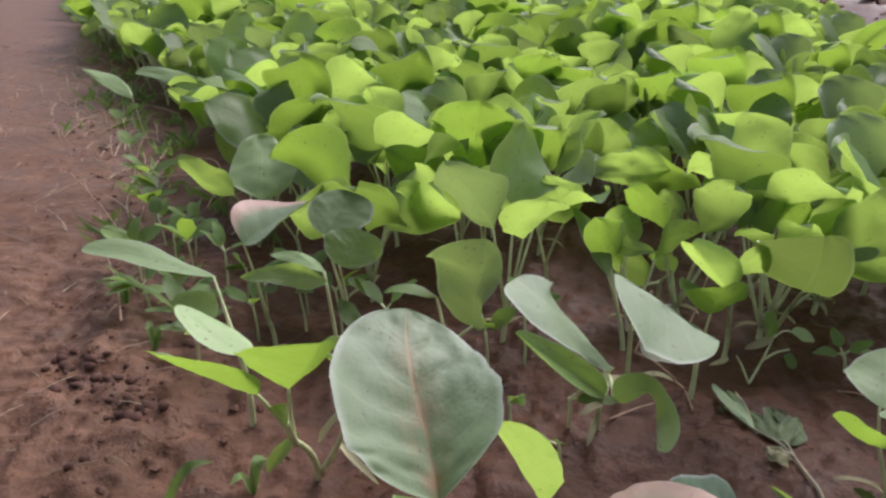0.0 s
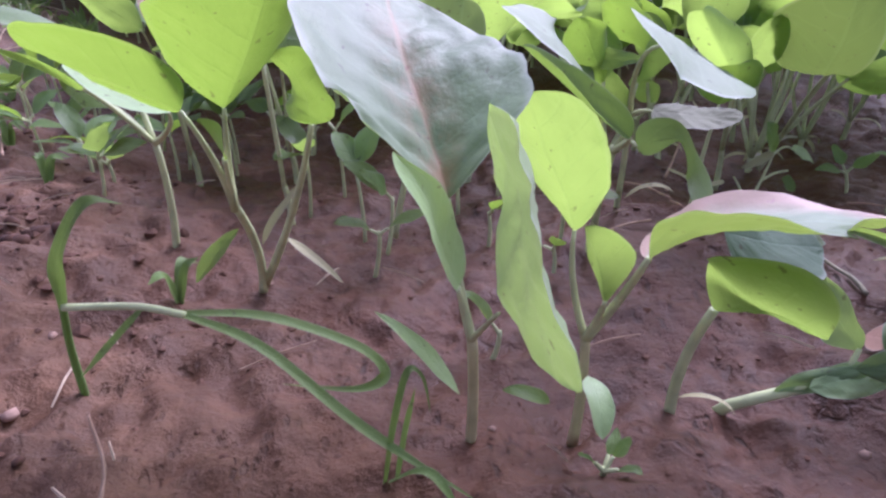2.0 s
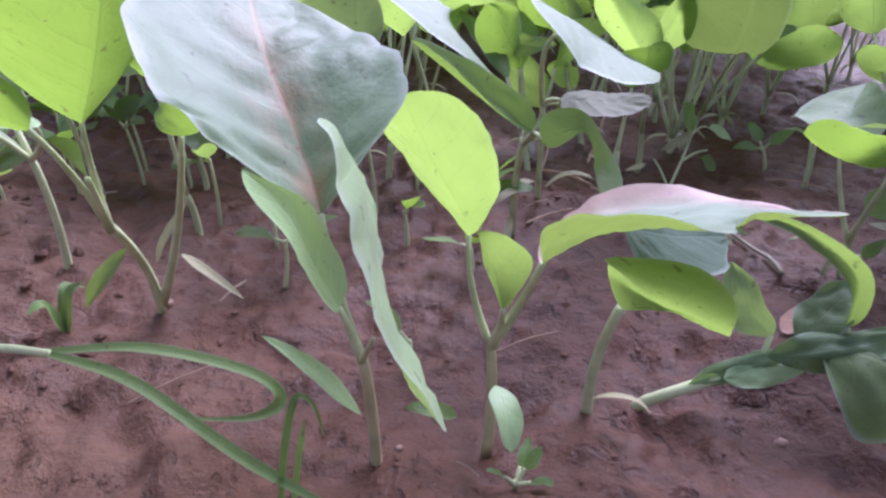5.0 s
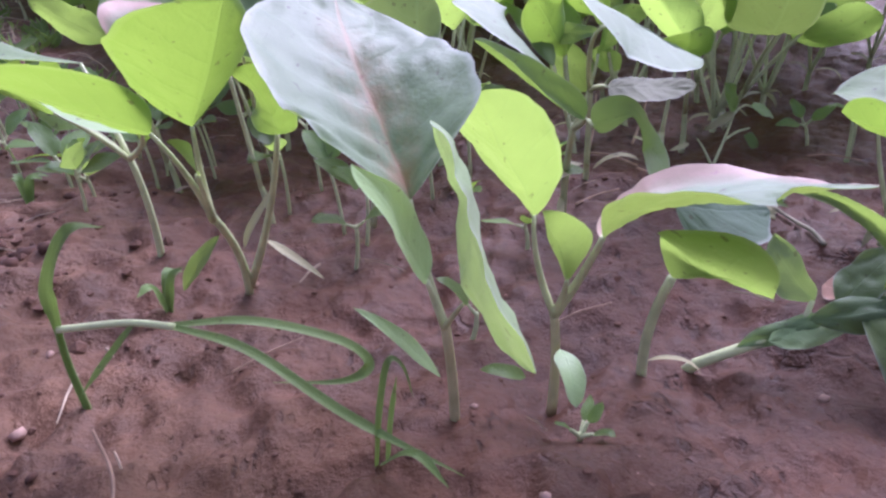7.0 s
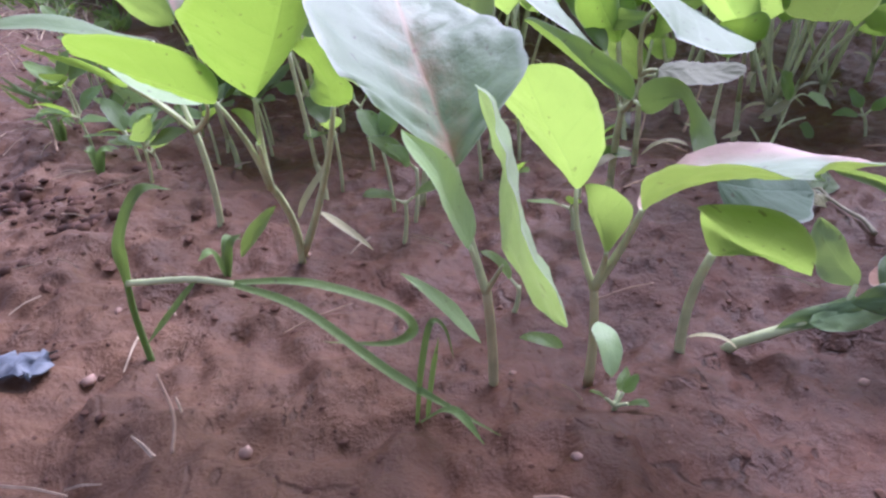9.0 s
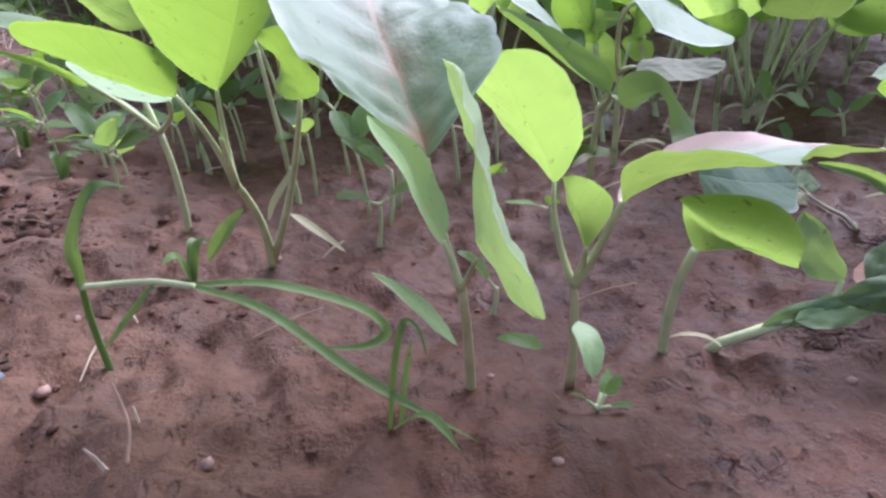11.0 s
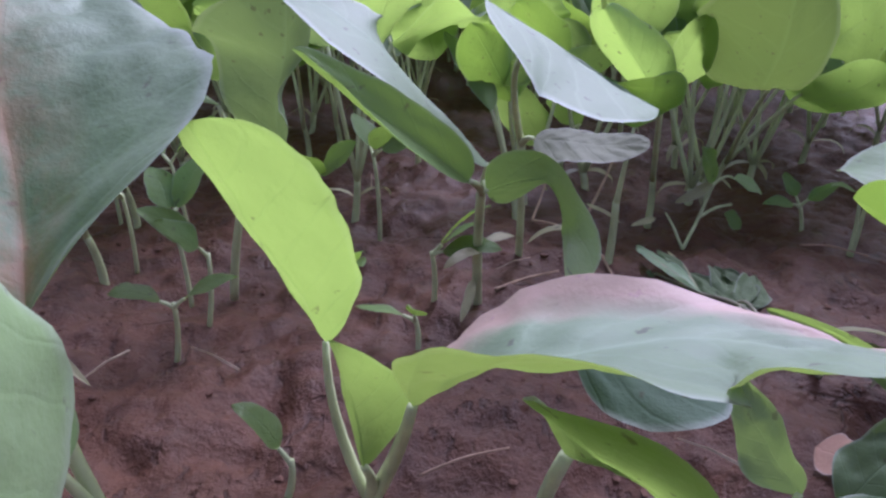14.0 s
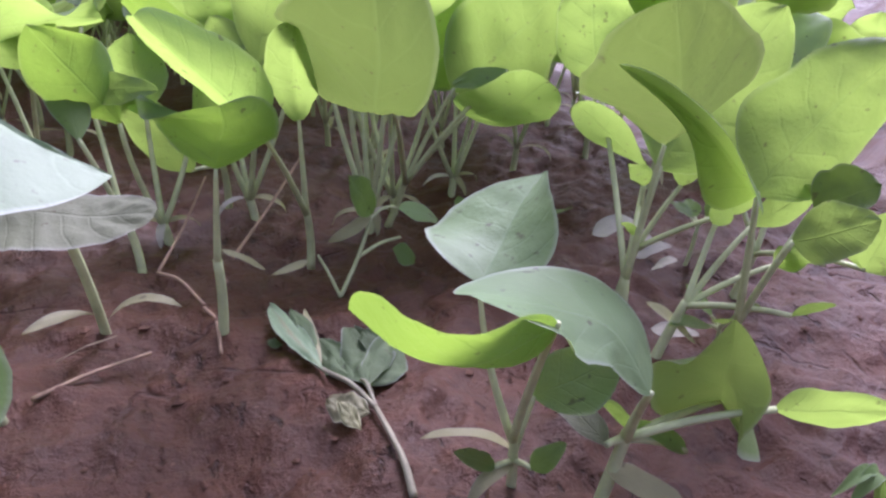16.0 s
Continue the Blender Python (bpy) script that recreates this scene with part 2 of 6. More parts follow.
def blade(base, tip, face, width, cup=20, bend=25, wave=0.0, twist=0.0, seed=0, rows=14, cols=9, full=0.42, point=1.0, fold=0.0, crease=0.05, wild=1.0, quilt=0.012, turn=0.0):
    """Arrays of a leaf blade: from base to tip, its upper side towards face. cup: degrees by which each half turns up (minus: down);
    bend: degrees by which the midrib droops over its length; full: where along its length it is widest; fold: degrees of a sharp fold along the midrib;
    wild: how far the midrib, the halves and the margin stray from an even oval; quilt: how far the blade swells between its side veins; turn: degrees by which the blade is turned on edge at its base."""
    base, tip, face = Vector(base), Vector(tip), Vector(face)
    y = (tip - base)
    chord = y.length
    y.normalize()
    z = (face - y * face.dot(y)).normalized()
    x = y.cross(z)
    rnd = random.Random(seed * 7 + 1)
    ph, ph2, ph3 = (rnd.uniform(0, 6.3) for k in range(3))
    curl = radians(rnd.uniform(-24, 34)) * wild
    sway = rnd.uniform(-0.06, 0.06) * wild * chord
    gain = {1: rnd.uniform(1 - 0.45 * wild, 1 + 0.45 * wild), -1: rnd.uniform(1 - 0.45 * wild, 1 + 0.45 * wild)}
    span = {1: rnd.uniform(1 - 0.09 * wild, 1 + 0.07 * wild), -1: rnd.uniform(1 - 0.09 * wild, 1 + 0.07 * wild)}
    blunt = 0.55 + rnd.uniform(-0.10, 0.10) * wild
    lobing = rnd.uniform(0.04, 0.09) * wild
    edge = wave + rnd.uniform(0.01, 0.045) * wild
    # the midrib, bent more towards its tip, laid on the chord
    lean, px, pz, line = [], 0.0, 0.0, [(0.0, 0.0)]
    for i in range(rows + 1):
        s = i / rows
        lean.append(radians(bend) * (s - 0.5) + curl * max(0.0, s - 0.62) ** 1.5 * 4)
        if i:
            a = (lean[-1] + lean[-2]) / 2
            px, pz = px + math.cos(a), pz - math.sin(a)
            line.append((px, pz))
    size, slope = chord / math.hypot(px, pz), math.atan2(pz, px)
    cs, sn = math.cos(slope), math.sin(slope)
    verts, uvs = [], []
    for i in range(rows + 1):
        s = i / rows
        along, above = line[i]
        mid = base + y * (size * (along * cs + above * sn)) + z * (size * (above * cs - along * sn)) + x * (sway * math.sin(math.pi * s))
        a = lean[i] + slope
        tz = z * math.cos(a) + y * math.sin(a)
        tw = radians(twist) * (s - 0.4) + radians(turn) * max(0.0, 1 - s / 0.5) ** 1.3 + 0.12 * wild * math.sin(3 * s + ph3)
        tx = x * math.cos(tw) + tz * math.sin(tw)
        tz = tz * math.cos(tw) - x * math.sin(tw)
        k = s ** (math.log(0.5) / math.log(full))
        ease = min(1.0, s / 0.5)
        ease = ease * ease * (3 - 2 * ease)
        w = width / 2 * (max(0.0, math.sin(math.pi * k)) ** (1.0 + (blunt - 1.0) * ease)) * (1 - 0.12 * point * s * s)
        w = max(w, width * 0.012)
        for j in range(cols):
            u = -1 + 2 * j / (cols - 1)
            flank = 1 if u > 0 else -1
            au = abs(u)
            c = radians(cup) * gain[flank] * (0.6 + 0.4 * math.sin(math.pi * s)) + 0.14 * wild * math.sin(5 * s + ph + flank)
            f = radians(fold)
            if abs(c) > 1e-3:
                px, pz = w * math.sin(c * au) / c, w * (1 - math.cos(c * au)) / c
            else:
                px, pz = w * au, 0
            px, pz = px * math.cos(f) - pz * math.sin(f), px * math.sin(f) + pz * math.cos(f)
            ripple = edge * width * au * au * au * math.sin((8 + flank) * s + (ph if flank > 0 else ph2)) * min(1, 3 * s)
            lobe = span[flank] * (1 + lobing * au * math.sin(8.5 * s + ph2 + 2 * flank) + 0.4 * lobing * au * math.sin(19 * s + ph + flank))
            q = (s * 4.0 + seed * 1.7, u * 2.2, seed * 0.37)
            crinkle = width * crease * (noise.noise(q) + 0.5 * noise.noise((q[0] * 2.3, q[1] * 2.3, q[2])))
            if rows >= 20:
                crinkle += quilt * width * (abs(math.sin(math.pi * 6 * (s - 0.22 * au + 0.065 + 0.04 * flank + 0.05 * noise.noise((s * 5, u * 3, seed))))) - 0.5) * min(1, 5 * au) * (0.6 + noise.noise((s * 3 + 7, u * 4, seed)))
            verts.append(mid + tx * (math.copysign(px, u) * lobe) + tz * (pz + ripple + crinkle * min(1, 4 * s)))
            uvs.append((j / (cols - 1), s))
    faces = [(i * cols + j, i * cols + j + 1, (i + 1) * cols + j + 1, (i + 1) * cols + j) for i in range(rows) for j in range(cols - 1)]
    return verts, faces, uvs


def tube(points, r0, r1, sides=7):
    pts = [Vector(p) for p in points]
    verts, faces = [], []
    n = len(pts)
    for i, p in enumerate(pts):
        d = (pts[min(i + 1, n - 1)] - pts[max(i - 1, 0)]).normalized()
        a = d.cross(Vector((0.3, 1, 0.1))).normalized()
        b = d.cross(a)
        r = r0 + (r1 - r0) * i / (n - 1)
        verts += [p + a * (r * math.cos(2 * math.pi * k / sides)) + b * (r * math.sin(2 * math.pi * k / sides)) for k in range(sides)]
    for i in range(n - 1):
        faces += [(i * sides + k, i * sides + (k + 1) % sides, (i + 1) * sides + (k + 1) % sides, (i + 1) * sides + k) for k in range(sides)]
    faces += [tuple(range(sides - 1, -1, -1)), tuple(range((n - 1) * sides, n * sides))]
    return verts, faces, [(0.5, 0.5)] * len(verts)


def arc(a, b, sag, steps=8):
    """Points from a to b that belly out by the vector sag."""
    a, b, sag = Vector(a), Vector(b), Vector(sag)
    return [a.lerp(b, k / steps) + sag * (4 * (k / steps) * (1 - k / steps)) for k in range(steps + 1)]


def mesh_of(name, shape, origin=(0, 0, 0)):
    verts, faces, uvs = shape
    o = Vector(origin)
    me = bpy.data.meshes.new(name)
    me.from_pydata([tuple(v - o) for v in verts], [], faces)
    layer = me.uv_layers.new(name="UVMap")
    for loop in me.loops:
        layer.data[loop.index].uv = uvs[loop.vertex_index]
    return me


PLACED = []


def seedling(place, label, group="seedlings in the bed"):
    if tuple(place) != (0, 0, 0):
        PLACED.append(Vector(place))
    return thing("seedling", place, label, "seedling", group)


def stem(plant, points, r0=0.0019, r1=0.0014, material=None):
    return part("stem", mesh_of("stem", tube(points, r0, r1), plant.location), material or STALK_RED, plant)


def leaf(plant, base, tip, face, width, node=None, sag=(0, 0, 0), material=None, r=0.0011, label="", **shape):
    ob = part("leaf", mesh_of("leaf", blade(base, tip, face, width, **shape), plant.location), material or LEAF, plant, label)
    if node is not None:
        end = Vector(base) + (Vector(tip) - Vector(base)) * 0.02
        start = Vector(node)
        rise = (end - start).length
        line = arc(start - Vector((0, 0, 0.0015)), end, Vector(sag) + Vector((0, 0, 0.045 * rise)))
        part("petiole", mesh_of("petiole", tube(line, r * 1.1, r * 0.75), plant.location), STALK, ob)
    return ob


def through_knots(values, s):
    """Smooth values at s (0 to 1) through evenly spaced knots."""
    v = np.asarray(values, float)
    n = len(v) - 1
    k = np.clip((np.asarray(s) * n).astype(int), 0, n - 1)
    f = np.asarray(s) * n - k
    if v.ndim > 1:
        f = f[:, None]
    a, b, c, d = v[np.maximum(k - 1, 0)], v[k], v[k + 1], v[np.minimum(k + 2, n)]
    return b + 0.5 * f * (c - a + f * (2 * a - 5 * b + 4 * c - d + f * (3 * (b - c) + d - a)))


def sheet(spine, face, left, right, roll, lean, curl, rows, cols):
    """Points of a leaf blade along its midrib: half-widths of both sides at evenly spaced places, roll: degrees by which the blade is turned
    about its midrib at base, middle and tip; lean: degrees by which the halves rise from the midrib (left at base and tip, right at base and tip); curl: further bend of each half."""
    s = (1 - np.cos(np.pi * np.linspace(0, 1, rows + 1))) * 0.35 + np.linspace(0, 1, rows + 1) * 0.3
    mid = through_knots(spine, s)
    t = np.gradient(mid, axis=0)
    t /= np.linalg.norm(t, axis=1)[:, None]
    f = np.asarray(face, float)
    n = f - t * (t @ f)[:, None]
    n /= np.linalg.norm(n, axis=1)[:, None]
    x = np.cross(t, n)
    r = np.radians(through_knots(roll, s))[:, None]
    x, n = x * np.cos(r) + n * np.sin(r), n * np.cos(r) - x * np.sin(r)
    out = np.empty((rows + 1, cols, 3))
    half = cols // 2
    u = np.linspace(0, 1, half + 1)
    for sign, w, a, c in ((-1, left, lean[:2], curl[0]), (1, right, lean[2:], curl[1])):
        w = np.maximum(through_knots(w, s) * (4 * s * (1 - s)) ** 0.6, 0.0002)
        a = np.radians(a[0] + (a[1] - a[0]) * s)
        c = math.radians(c)
        ang = a[:, None] + c * (np.arange(half) + 0.5)[None, :] / half
        du = np.cumsum(np.cos(ang), axis=1) / half
        dn = np.cumsum(np.sin(ang), axis=1) / half
        du, dn = np.pad(du, ((0, 0), (1, 0))), np.pad(dn, ((0, 0), (1, 0)))
        p = mid[:, None, :] + sign * x[:, None, :] * (w[:, None] * du)[:, :, None] + n[:, None, :] * (w[:, None] * dn)[:, :, None]
        if sign < 0:
            out[:, :half + 1] = p[:, ::-1]
        else:
            out[:, half:] = p
    return s, out, n


def formed(plant, spine, face, left, right, roll, lean, curl, node=None, sag=(0, 0, 0), material=None, r=0.0012, label="", seed=0, rows=34, cols=19, quilt=0.02, wave=0.012, joint=None):
    """A leaf of its own shape: sheet() with swellings between its side veins and a slightly wavy margin."""
    s, grid, up = sheet(spine, face, left, right, roll, lean, curl, rows, cols)
    wide = (max(left) + max(right)) / 2
    verts, uvs = [], []
    for i in range(rows + 1):
        for j in range(cols):
            u = 2 * j / (cols - 1) - 1
            au, flank = abs(u), (1 if u > 0 else -1)
            ends = min(1.0, 5 * s[i], 6 * (1 - s[i]))
            vein = abs(math.sin(math.pi * 6 * (s[i] - 0.22 * au + 0.065 + 0.04 * flank + 0.05 * noise.noise((s[i] * 5, u * 3, seed))))) - 0.5
            lift = quilt * vein * min(1, 4 * au) * (1.1 - 0.5 * au) * (0.7 + noise.noise((s[i] * 3 + 7, u * 4, seed)))
            lift += wave * au ** 3 * (math.sin(13 * s[i] + seed + flank) + 0.7 * math.sin(29 * s[i] + 2 * seed - flank))
            lift += 0.03 * noise.noise((s[i] * 5 + seed * 1.7, u * 2.5, seed * 0.37)) + 0.012 * noise.noise((s[i] * 17, u * 9, seed * 0.61))
            notch = 1 + au * (0.035 * noise.noise((s[i] * 9 + seed, flank * 3.1, 0.5)) + 0.015 * noise.noise((s[i] * 31 + seed, flank * 5.7, 0.2)))
            p = grid[i, cols // 2] + (grid[i, j] - grid[i, cols // 2]) * notch
            verts.append(Vector(p) + Vector(up[i]) * (lift * wide * ends))
            uvs.append((j / (cols - 1), s[i]))
    faces = [(i * cols + j, i * cols + j + 1, (i + 1) * cols + j + 1, (i + 1) * cols + j) for i in range(rows) for j in range(cols - 1)]
    ob = part("leaf", mesh_of("leaf", (verts, faces, uvs), plant.location), material or LEAF, plant, label)
    if node is not None:
        end = Vector(joint or spine[0])
        start = Vector(node)
        line = arc(start - Vector((0, 0, 0.0015)), end, Vector(sag) + Vector((0, 0, 0.03 * (end - start).length)))
        part("petiole", mesh_of("petiole", tube(line, r * 1.15, r * 0.55), plant.location), STALK, ob)
    return ob


# ---- ground ----
def bed_edge(y):
    """Where the bed ends on its far side."""
    return min(0.68 + 0.30 * (y - 1.19), 0.98)


def ground_height(x, y):
    left = x + 0.515 * y
    h = 0.012 / (1 + math.exp((left - 0.10) / 0.03))
    h += 0.010 * noise.noise((x * 9, y * 9, 0.3))
    near = 1 / (1 + (max(0.0, math.hypot(x, y) - 0.9) / 0.6) ** 2)
    h += near * 0.006 * noise.noise((x * 34, y * 34, 1.7))
    h += near * (0.0036 * noise.noise((x * 85, y * 85, 4.1)) + 0.0020 * noise.noise((x * 190, y * 190, 2.2)))
    h -= near * 0.006 * max(0.0, noise.noise((x * 60, y * 75, 5.5)) - 0.28)
    clod = noise.noise((x * 55, y * 55, 7.7))
    near_edge = math.exp(-((left - 0.02) / 0.06) ** 2)
    h += 0.012 * near_edge * max(0.0, clod) ** 1.3
    ridge = max(0.0, x - bed_edge(y) - 0.05)
    h += (0.13 + 0.05 * noise.noise((x * 5, y * 5, 8.8)) + 0.03 * noise.noise((x * 16, y * 16, 3.3))) * math.exp(-((ridge - 0.35) / 0.22) ** 2) if ridge > 0 else 0.0
    return h - 0.003


def graded(lo, hi, step, far):
    mid = [lo + step * k for k in range(int((hi - lo) / step) + 1)]
    out, d = [], step
    while (out[-1] if out else mid[-1]) < far:
        d *= 1.08
        out.append((out[-1] if out else mid[-1]) + d)
    low, d = [], step
    while (low[-1] if low else mid[0]) > -far:
        d *= 1.08
        low.append((low[-1] if low else mid[0]) - d)
    return low[::-1] + mid + out


def ground():
    xs, ys = graded(-0.30, 0.42, 0.0026, 300), graded(0.05, 0.62, 0.0026, 300)
    verts = [(x, y, ground_height(x, y) if abs(x) < 8 and abs(y) < 12 else 0.0) for y in ys for x in xs]
    n = len(xs)
    faces = [(j * n + i, j * n + i + 1, (j + 1) * n + i + 1, (j + 1) * n + i) for j in range(len(ys) - 1) for i in range(n - 1)]
    me = bpy.data.meshes.new("ground")
    me.from_pydata(verts, [], faces)
    me.polygons.foreach_set("use_smooth", [True] * len(me.polygons))
    me.materials.append(SOIL)
    return tagged(new("ground", me), "bare reddish brown garden soil with crumbs and a trodden path", "ground", kind="structure")


ground()


# ---- the seedlings at the near end of the bed ----
def near_plants():
    # large dusty leaf in the middle
    p = seedling((0.012, 0.184, 0.0), "young seedling with one large dusty grey-green leaf")
    node = (0.0106, 0.1745, 0.0465)
    stem(p, arc((0.012, 0.184, -0.006), node, (0.001, 0.001, 0)), 0.0017, 0.0014)
    formed(p, [(0.0044, 0.1765, 0.0825), (0.0010, 0.1890, 0.0944), (-0.0054, 0.2059, 0.1128), (-0.0086, 0.2290, 0.1269)], (0.46, -0.53, 0.72), (0.0464, 0.0398, 0.0345, 0.0309), (0.0180, 0.0279, 0.0313, 0.0334), (15, 1, 1), (43, -19, 54, -19), (16, 24), node, (-0.001, -0.001, 0), DUSTY, seed=3, rows=60, cols=33, quilt=0.055, wave=0.012, label="broad leaf with pinkish soil dust along its midrib")
    formed(p, [(0.0064, 0.1707, 0.0621), (0.0020, 0.1685, 0.0744), (-0.0014, 0.1648, 0.0870), (-0.0087, 0.1598, 0.0993)], (0.61, -0.72, 0.33), (0.0081, 0.0065, 0.0063, 0.0082), (0.0110, 0.0076, 0.0056, 0.0012), (-3, 1, 9), (28, 25, -10, -13), (15, 20), node, (0, 0, 0), PALE, seed=4, r=0.0012)
    formed(p, [(0.0078, 0.1416, 0.1117), (0.0123, 0.1345, 0.0993), (0.0134, 0.1267, 0.0842), (0.0208, 0.1176, 0.0694)], (0.99, -0.06, 0.10), (0.0294, 0.0348, 0.0353, 0.0318), (0.0337, 0.0299, 0.0253, 0.0247), (-22, -9, 5), (-16, 4, 30, 8), (-14, -23), node, (0, 0, -0.001), PALE, r=0.0008, seed=5, quilt=0.05, joint=(0.0123, 0.1478, 0.0678), label="drooping leaf turned on edge, with pale veins")
    # upright yellow-green leaf and a broad leaf with a pink dusty edge
    p = seedling((0.0455, 0.192, 0.0), "young seedling with a backlit upright leaf and a broad drooping leaf")
    fork = (0.047, 0.1946, 0.0325)
    stem(p, arc((0.0455, 0.192, -0.006), fork, (0.001, 0, 0)), 0.0018, 0.0014)
    formed(p, [(0.0409, 0.1948, 0.0655), (0.0365, 0.1932, 0.0772), (0.0302, 0.1919, 0.0900), (0.0244, 0.1900, 0.1043)], (0.68, 0.72, 0.15), (0.0067, 0.0134, 0.0169, 0.0214), (0.0051, 0.0170, 0.0298, 0.0414), (-2, 5, -1), (19, 14, 18, 16), (15, 14), fork, (-0.002, 0, 0), LEAF, seed=6, r=0.0011, label="upright backlit leaf with small dark holes")
    formed(p, [(0.0465, 0.1801, 0.0511), (0.0456, 0.1831, 0.0575), (0.0439, 0.1858, 0.0634), (0.0417, 0.1887, 0.0693)], (0.20, 0.91, 0.35), (0.0075, 0.0104, 0.0101, 0.0115), (0.0012, 0.0016, 0.0048, 0.0090), (-50, -4, 38), (3, -14, 32, 27), (31, 22), fork, (0.0008, 0, 0), LEAF, seed=7, rows=20, cols=11)
    formed(p, [(0.0538, 0.1731, 0.0670), (0.0696, 0.1736, 0.0731), (0.0981, 0.1705, 0.0763), (0.1146, 0.1536, 0.0819)], (0.00, 0.00, 1.00), (0.0380, 0.0259, 0.0138, 0.0012), (0.0371, 0.0250, 0.0286, 0.0425), (38, 15, 29), (-5, 9, 19, -20), (31, 11), fork, (0.001, 0, -0.001), PINKISH, r=0.0015, seed=8, rows=48, cols=25, quilt=0.04, label="broad arching leaf with pink dust along one edge")
    # cupped leaf on a bent stalk
    p = seedling((0.0815, 0.2040, -0.003), "short seedling with one cupped leaf on a bent stalk")
    stem(p, arc((0.0815, 0.2040, -0.008), (0.0832, 0.1916, 0.0407), (-0.0015, 0.002, 0)), 0.0019, 0.0015, STALK)
    formed(p, [(0.0827, 0.1911, 0.0414), (0.0864, 0.1798, 0.0478), (0.0902, 0.1687, 0.0508), (0.0974, 0.1614, 0.0487)], (0.31, 0.93, 0.21), (0.0039, 0.0023, 0.0025, 0.0034), (0.0099, 0.0202, 0.0287, 0.0356), (29, 4, -20), (20, 19, -11, -22), (-1, 6), None, material=LEAF, seed=9)
    formed(p, [(0.0830, 0.1938, 0.0644), (0.0957, 0.1945, 0.0606), (0.1068, 0.1971, 0.0578), (0.1160, 0.1981, 0.0566)], (0.00, -0.54, 0.84), (0.0167, 0.0177, 0.0189, 0.0282), (0.0212, 0.0193, 0.0140, 0.0055), (-7, 18, 6), (4, 1, 5, 11), (-11, -3), None, material=SILVER, seed=46, quilt=0.05)
    leaf(p, (0.0795, 0.197, 0.006), (0.094, 0.187, 0.006), (0, 0, 1), 0.0035, None, bend=80, seed=10, rows=8, cols=5, material=DRY)
    # seedling that has toppled over
    p = seedling((0.0973, 0.1979, 0.0000), "toppled seedling lying on the soil with wilted leaves")
    lying = [Vector(q) for q in ((0.0973, 0.2062, -0.0089), (0.1010, 0.2032, -0.0029), (0.1109, 0.2003, 0.0023), (0.1208, 0.1973, 0.0074), (0.1322, 0.1946, 0.0146), (0.1425, 0.1929, 0.0179), (0.1505, 0.1879, 0.0196), (0.1583, 0.1825, 0.0195))]
    stem(p, lying, 0.0021, 0.0016, STALK)
    leaf(p, (0.1368, 0.1972, 0.0206), (0.1319, 0.2157, 0.0370), (-0.75, -0.6, 0.2), 0.0155, lying[4], (0, 0, 0), PALE, cup=30, bend=46, wave=0.08, seed=11, rows=18, cols=11, crease=0.1, label="curled wilting grey-green leaf")
    leaf(p, (0.1201, 0.1932, 0.0103), (0.1444, 0.1877, 0.0158), (0, -0.6, 0.8), 0.012, None, (0, 0, 0), PALE, cup=-30, bend=8, wave=0.10, seed=47, rows=18, cols=11, crease=0.16, label="crumpled grey-green leaf along the stem")
    leaf(p, (0.1470, 0.1880, 0.0215), (0.1830, 0.1560, 0.0080), (-0.1, -0.6, 0.75), 0.040, None, cup=-28, bend=34, seed=12, rows=26, cols=15, wave=0.10, crease=0.10, material=DARK_SHADED, label="large limp dark green leaf")
    leaf(p, (0.1330, 0.1925, 0.0170), (0.1720, 0.1800, 0.0290), (-0.1, -0.7, 0.7), 0.014, None, cup=-34, bend=24, seed=57, rows=22, cols=11, wave=0.12, crease=0.16, material=GREY, label="crumpled grey-green leaf along the stem")
    leaf(p, (0.1120, 0.1990, 0.0045), (0.1400, 0.1905, 0.0190), (0.1, -0.7, 0.6), 0.0085, None, cup=-40, bend=10, seed=58, rows=20, cols=9, wave=0.12, crease=0.16, material=GREY, label="shrivelled leaf clinging to the stem")
    leaf(p, (0.1430, 0.1930, 0.0200), (0.1660, 0.2000, 0.0330), (-0.3, -0.5, 0.8), 0.016, None, cup=26, bend=40, seed=59, rows=20, cols=11, wave=0.10, crease=0.12, material=GREY)
    formed(p, [(0.1547, 0.1888, 0.0272), (0.1535, 0.1892, 0.0443), (0.1412, 0.1993, 0.0554), (0.1335, 0.2164, 0.0549)], (0.75, 0.30, 0.60), (0.0071, 0.0043, 0.0023, 0.0023), (0.0058, 0.0046, 0.0032, 0.0030), (-36, -35, -27), (-9, -10, -41, -41), (24, -48), lying[6], (0.002, 0, 0), seed=13)
    leaf(p, (0.1630, 0.2281, 0.0060), (0.1679, 0.2167, 0.0100), (-0.2, -0.6, 0.8), 0.013, None, (0, 0, 0), WITHERED_PINK, cup=10, bend=20, seed=14, rows=10, cols=7, label="dry pinkish withered leaf")
    # pair of stalks with backlit leaves
    p = seedling((-0.0595, 0.278, 0.010), "seedling with three yellow-green backlit leaves on two stalks")
    fork = (-0.0585, 0.240, 0.058)
    stem(p, arc((-0.060, 0.279, 0.004), fork, (0.002, 0.004, 0)), 0.0018, 0.0014, STALK)
    formed(p, [(-0.0554, 0.2271, 0.0927), (-0.0481, 0.2158, 0.1042), (-0.0409, 0.2052, 0.1173), (-0.0343, 0.1952, 0.1312)], (0.10, 0.95, 0.28), (0.0276, 0.0223, 0.0170, 0.0119), (0.0220, 0.0244, 0.0270, 0.0297), (-9, -7, -11), (52, 26, 1, -22), (42, 20), fork, (0, -0.002, 0), MID, r=0.0012, seed=15)
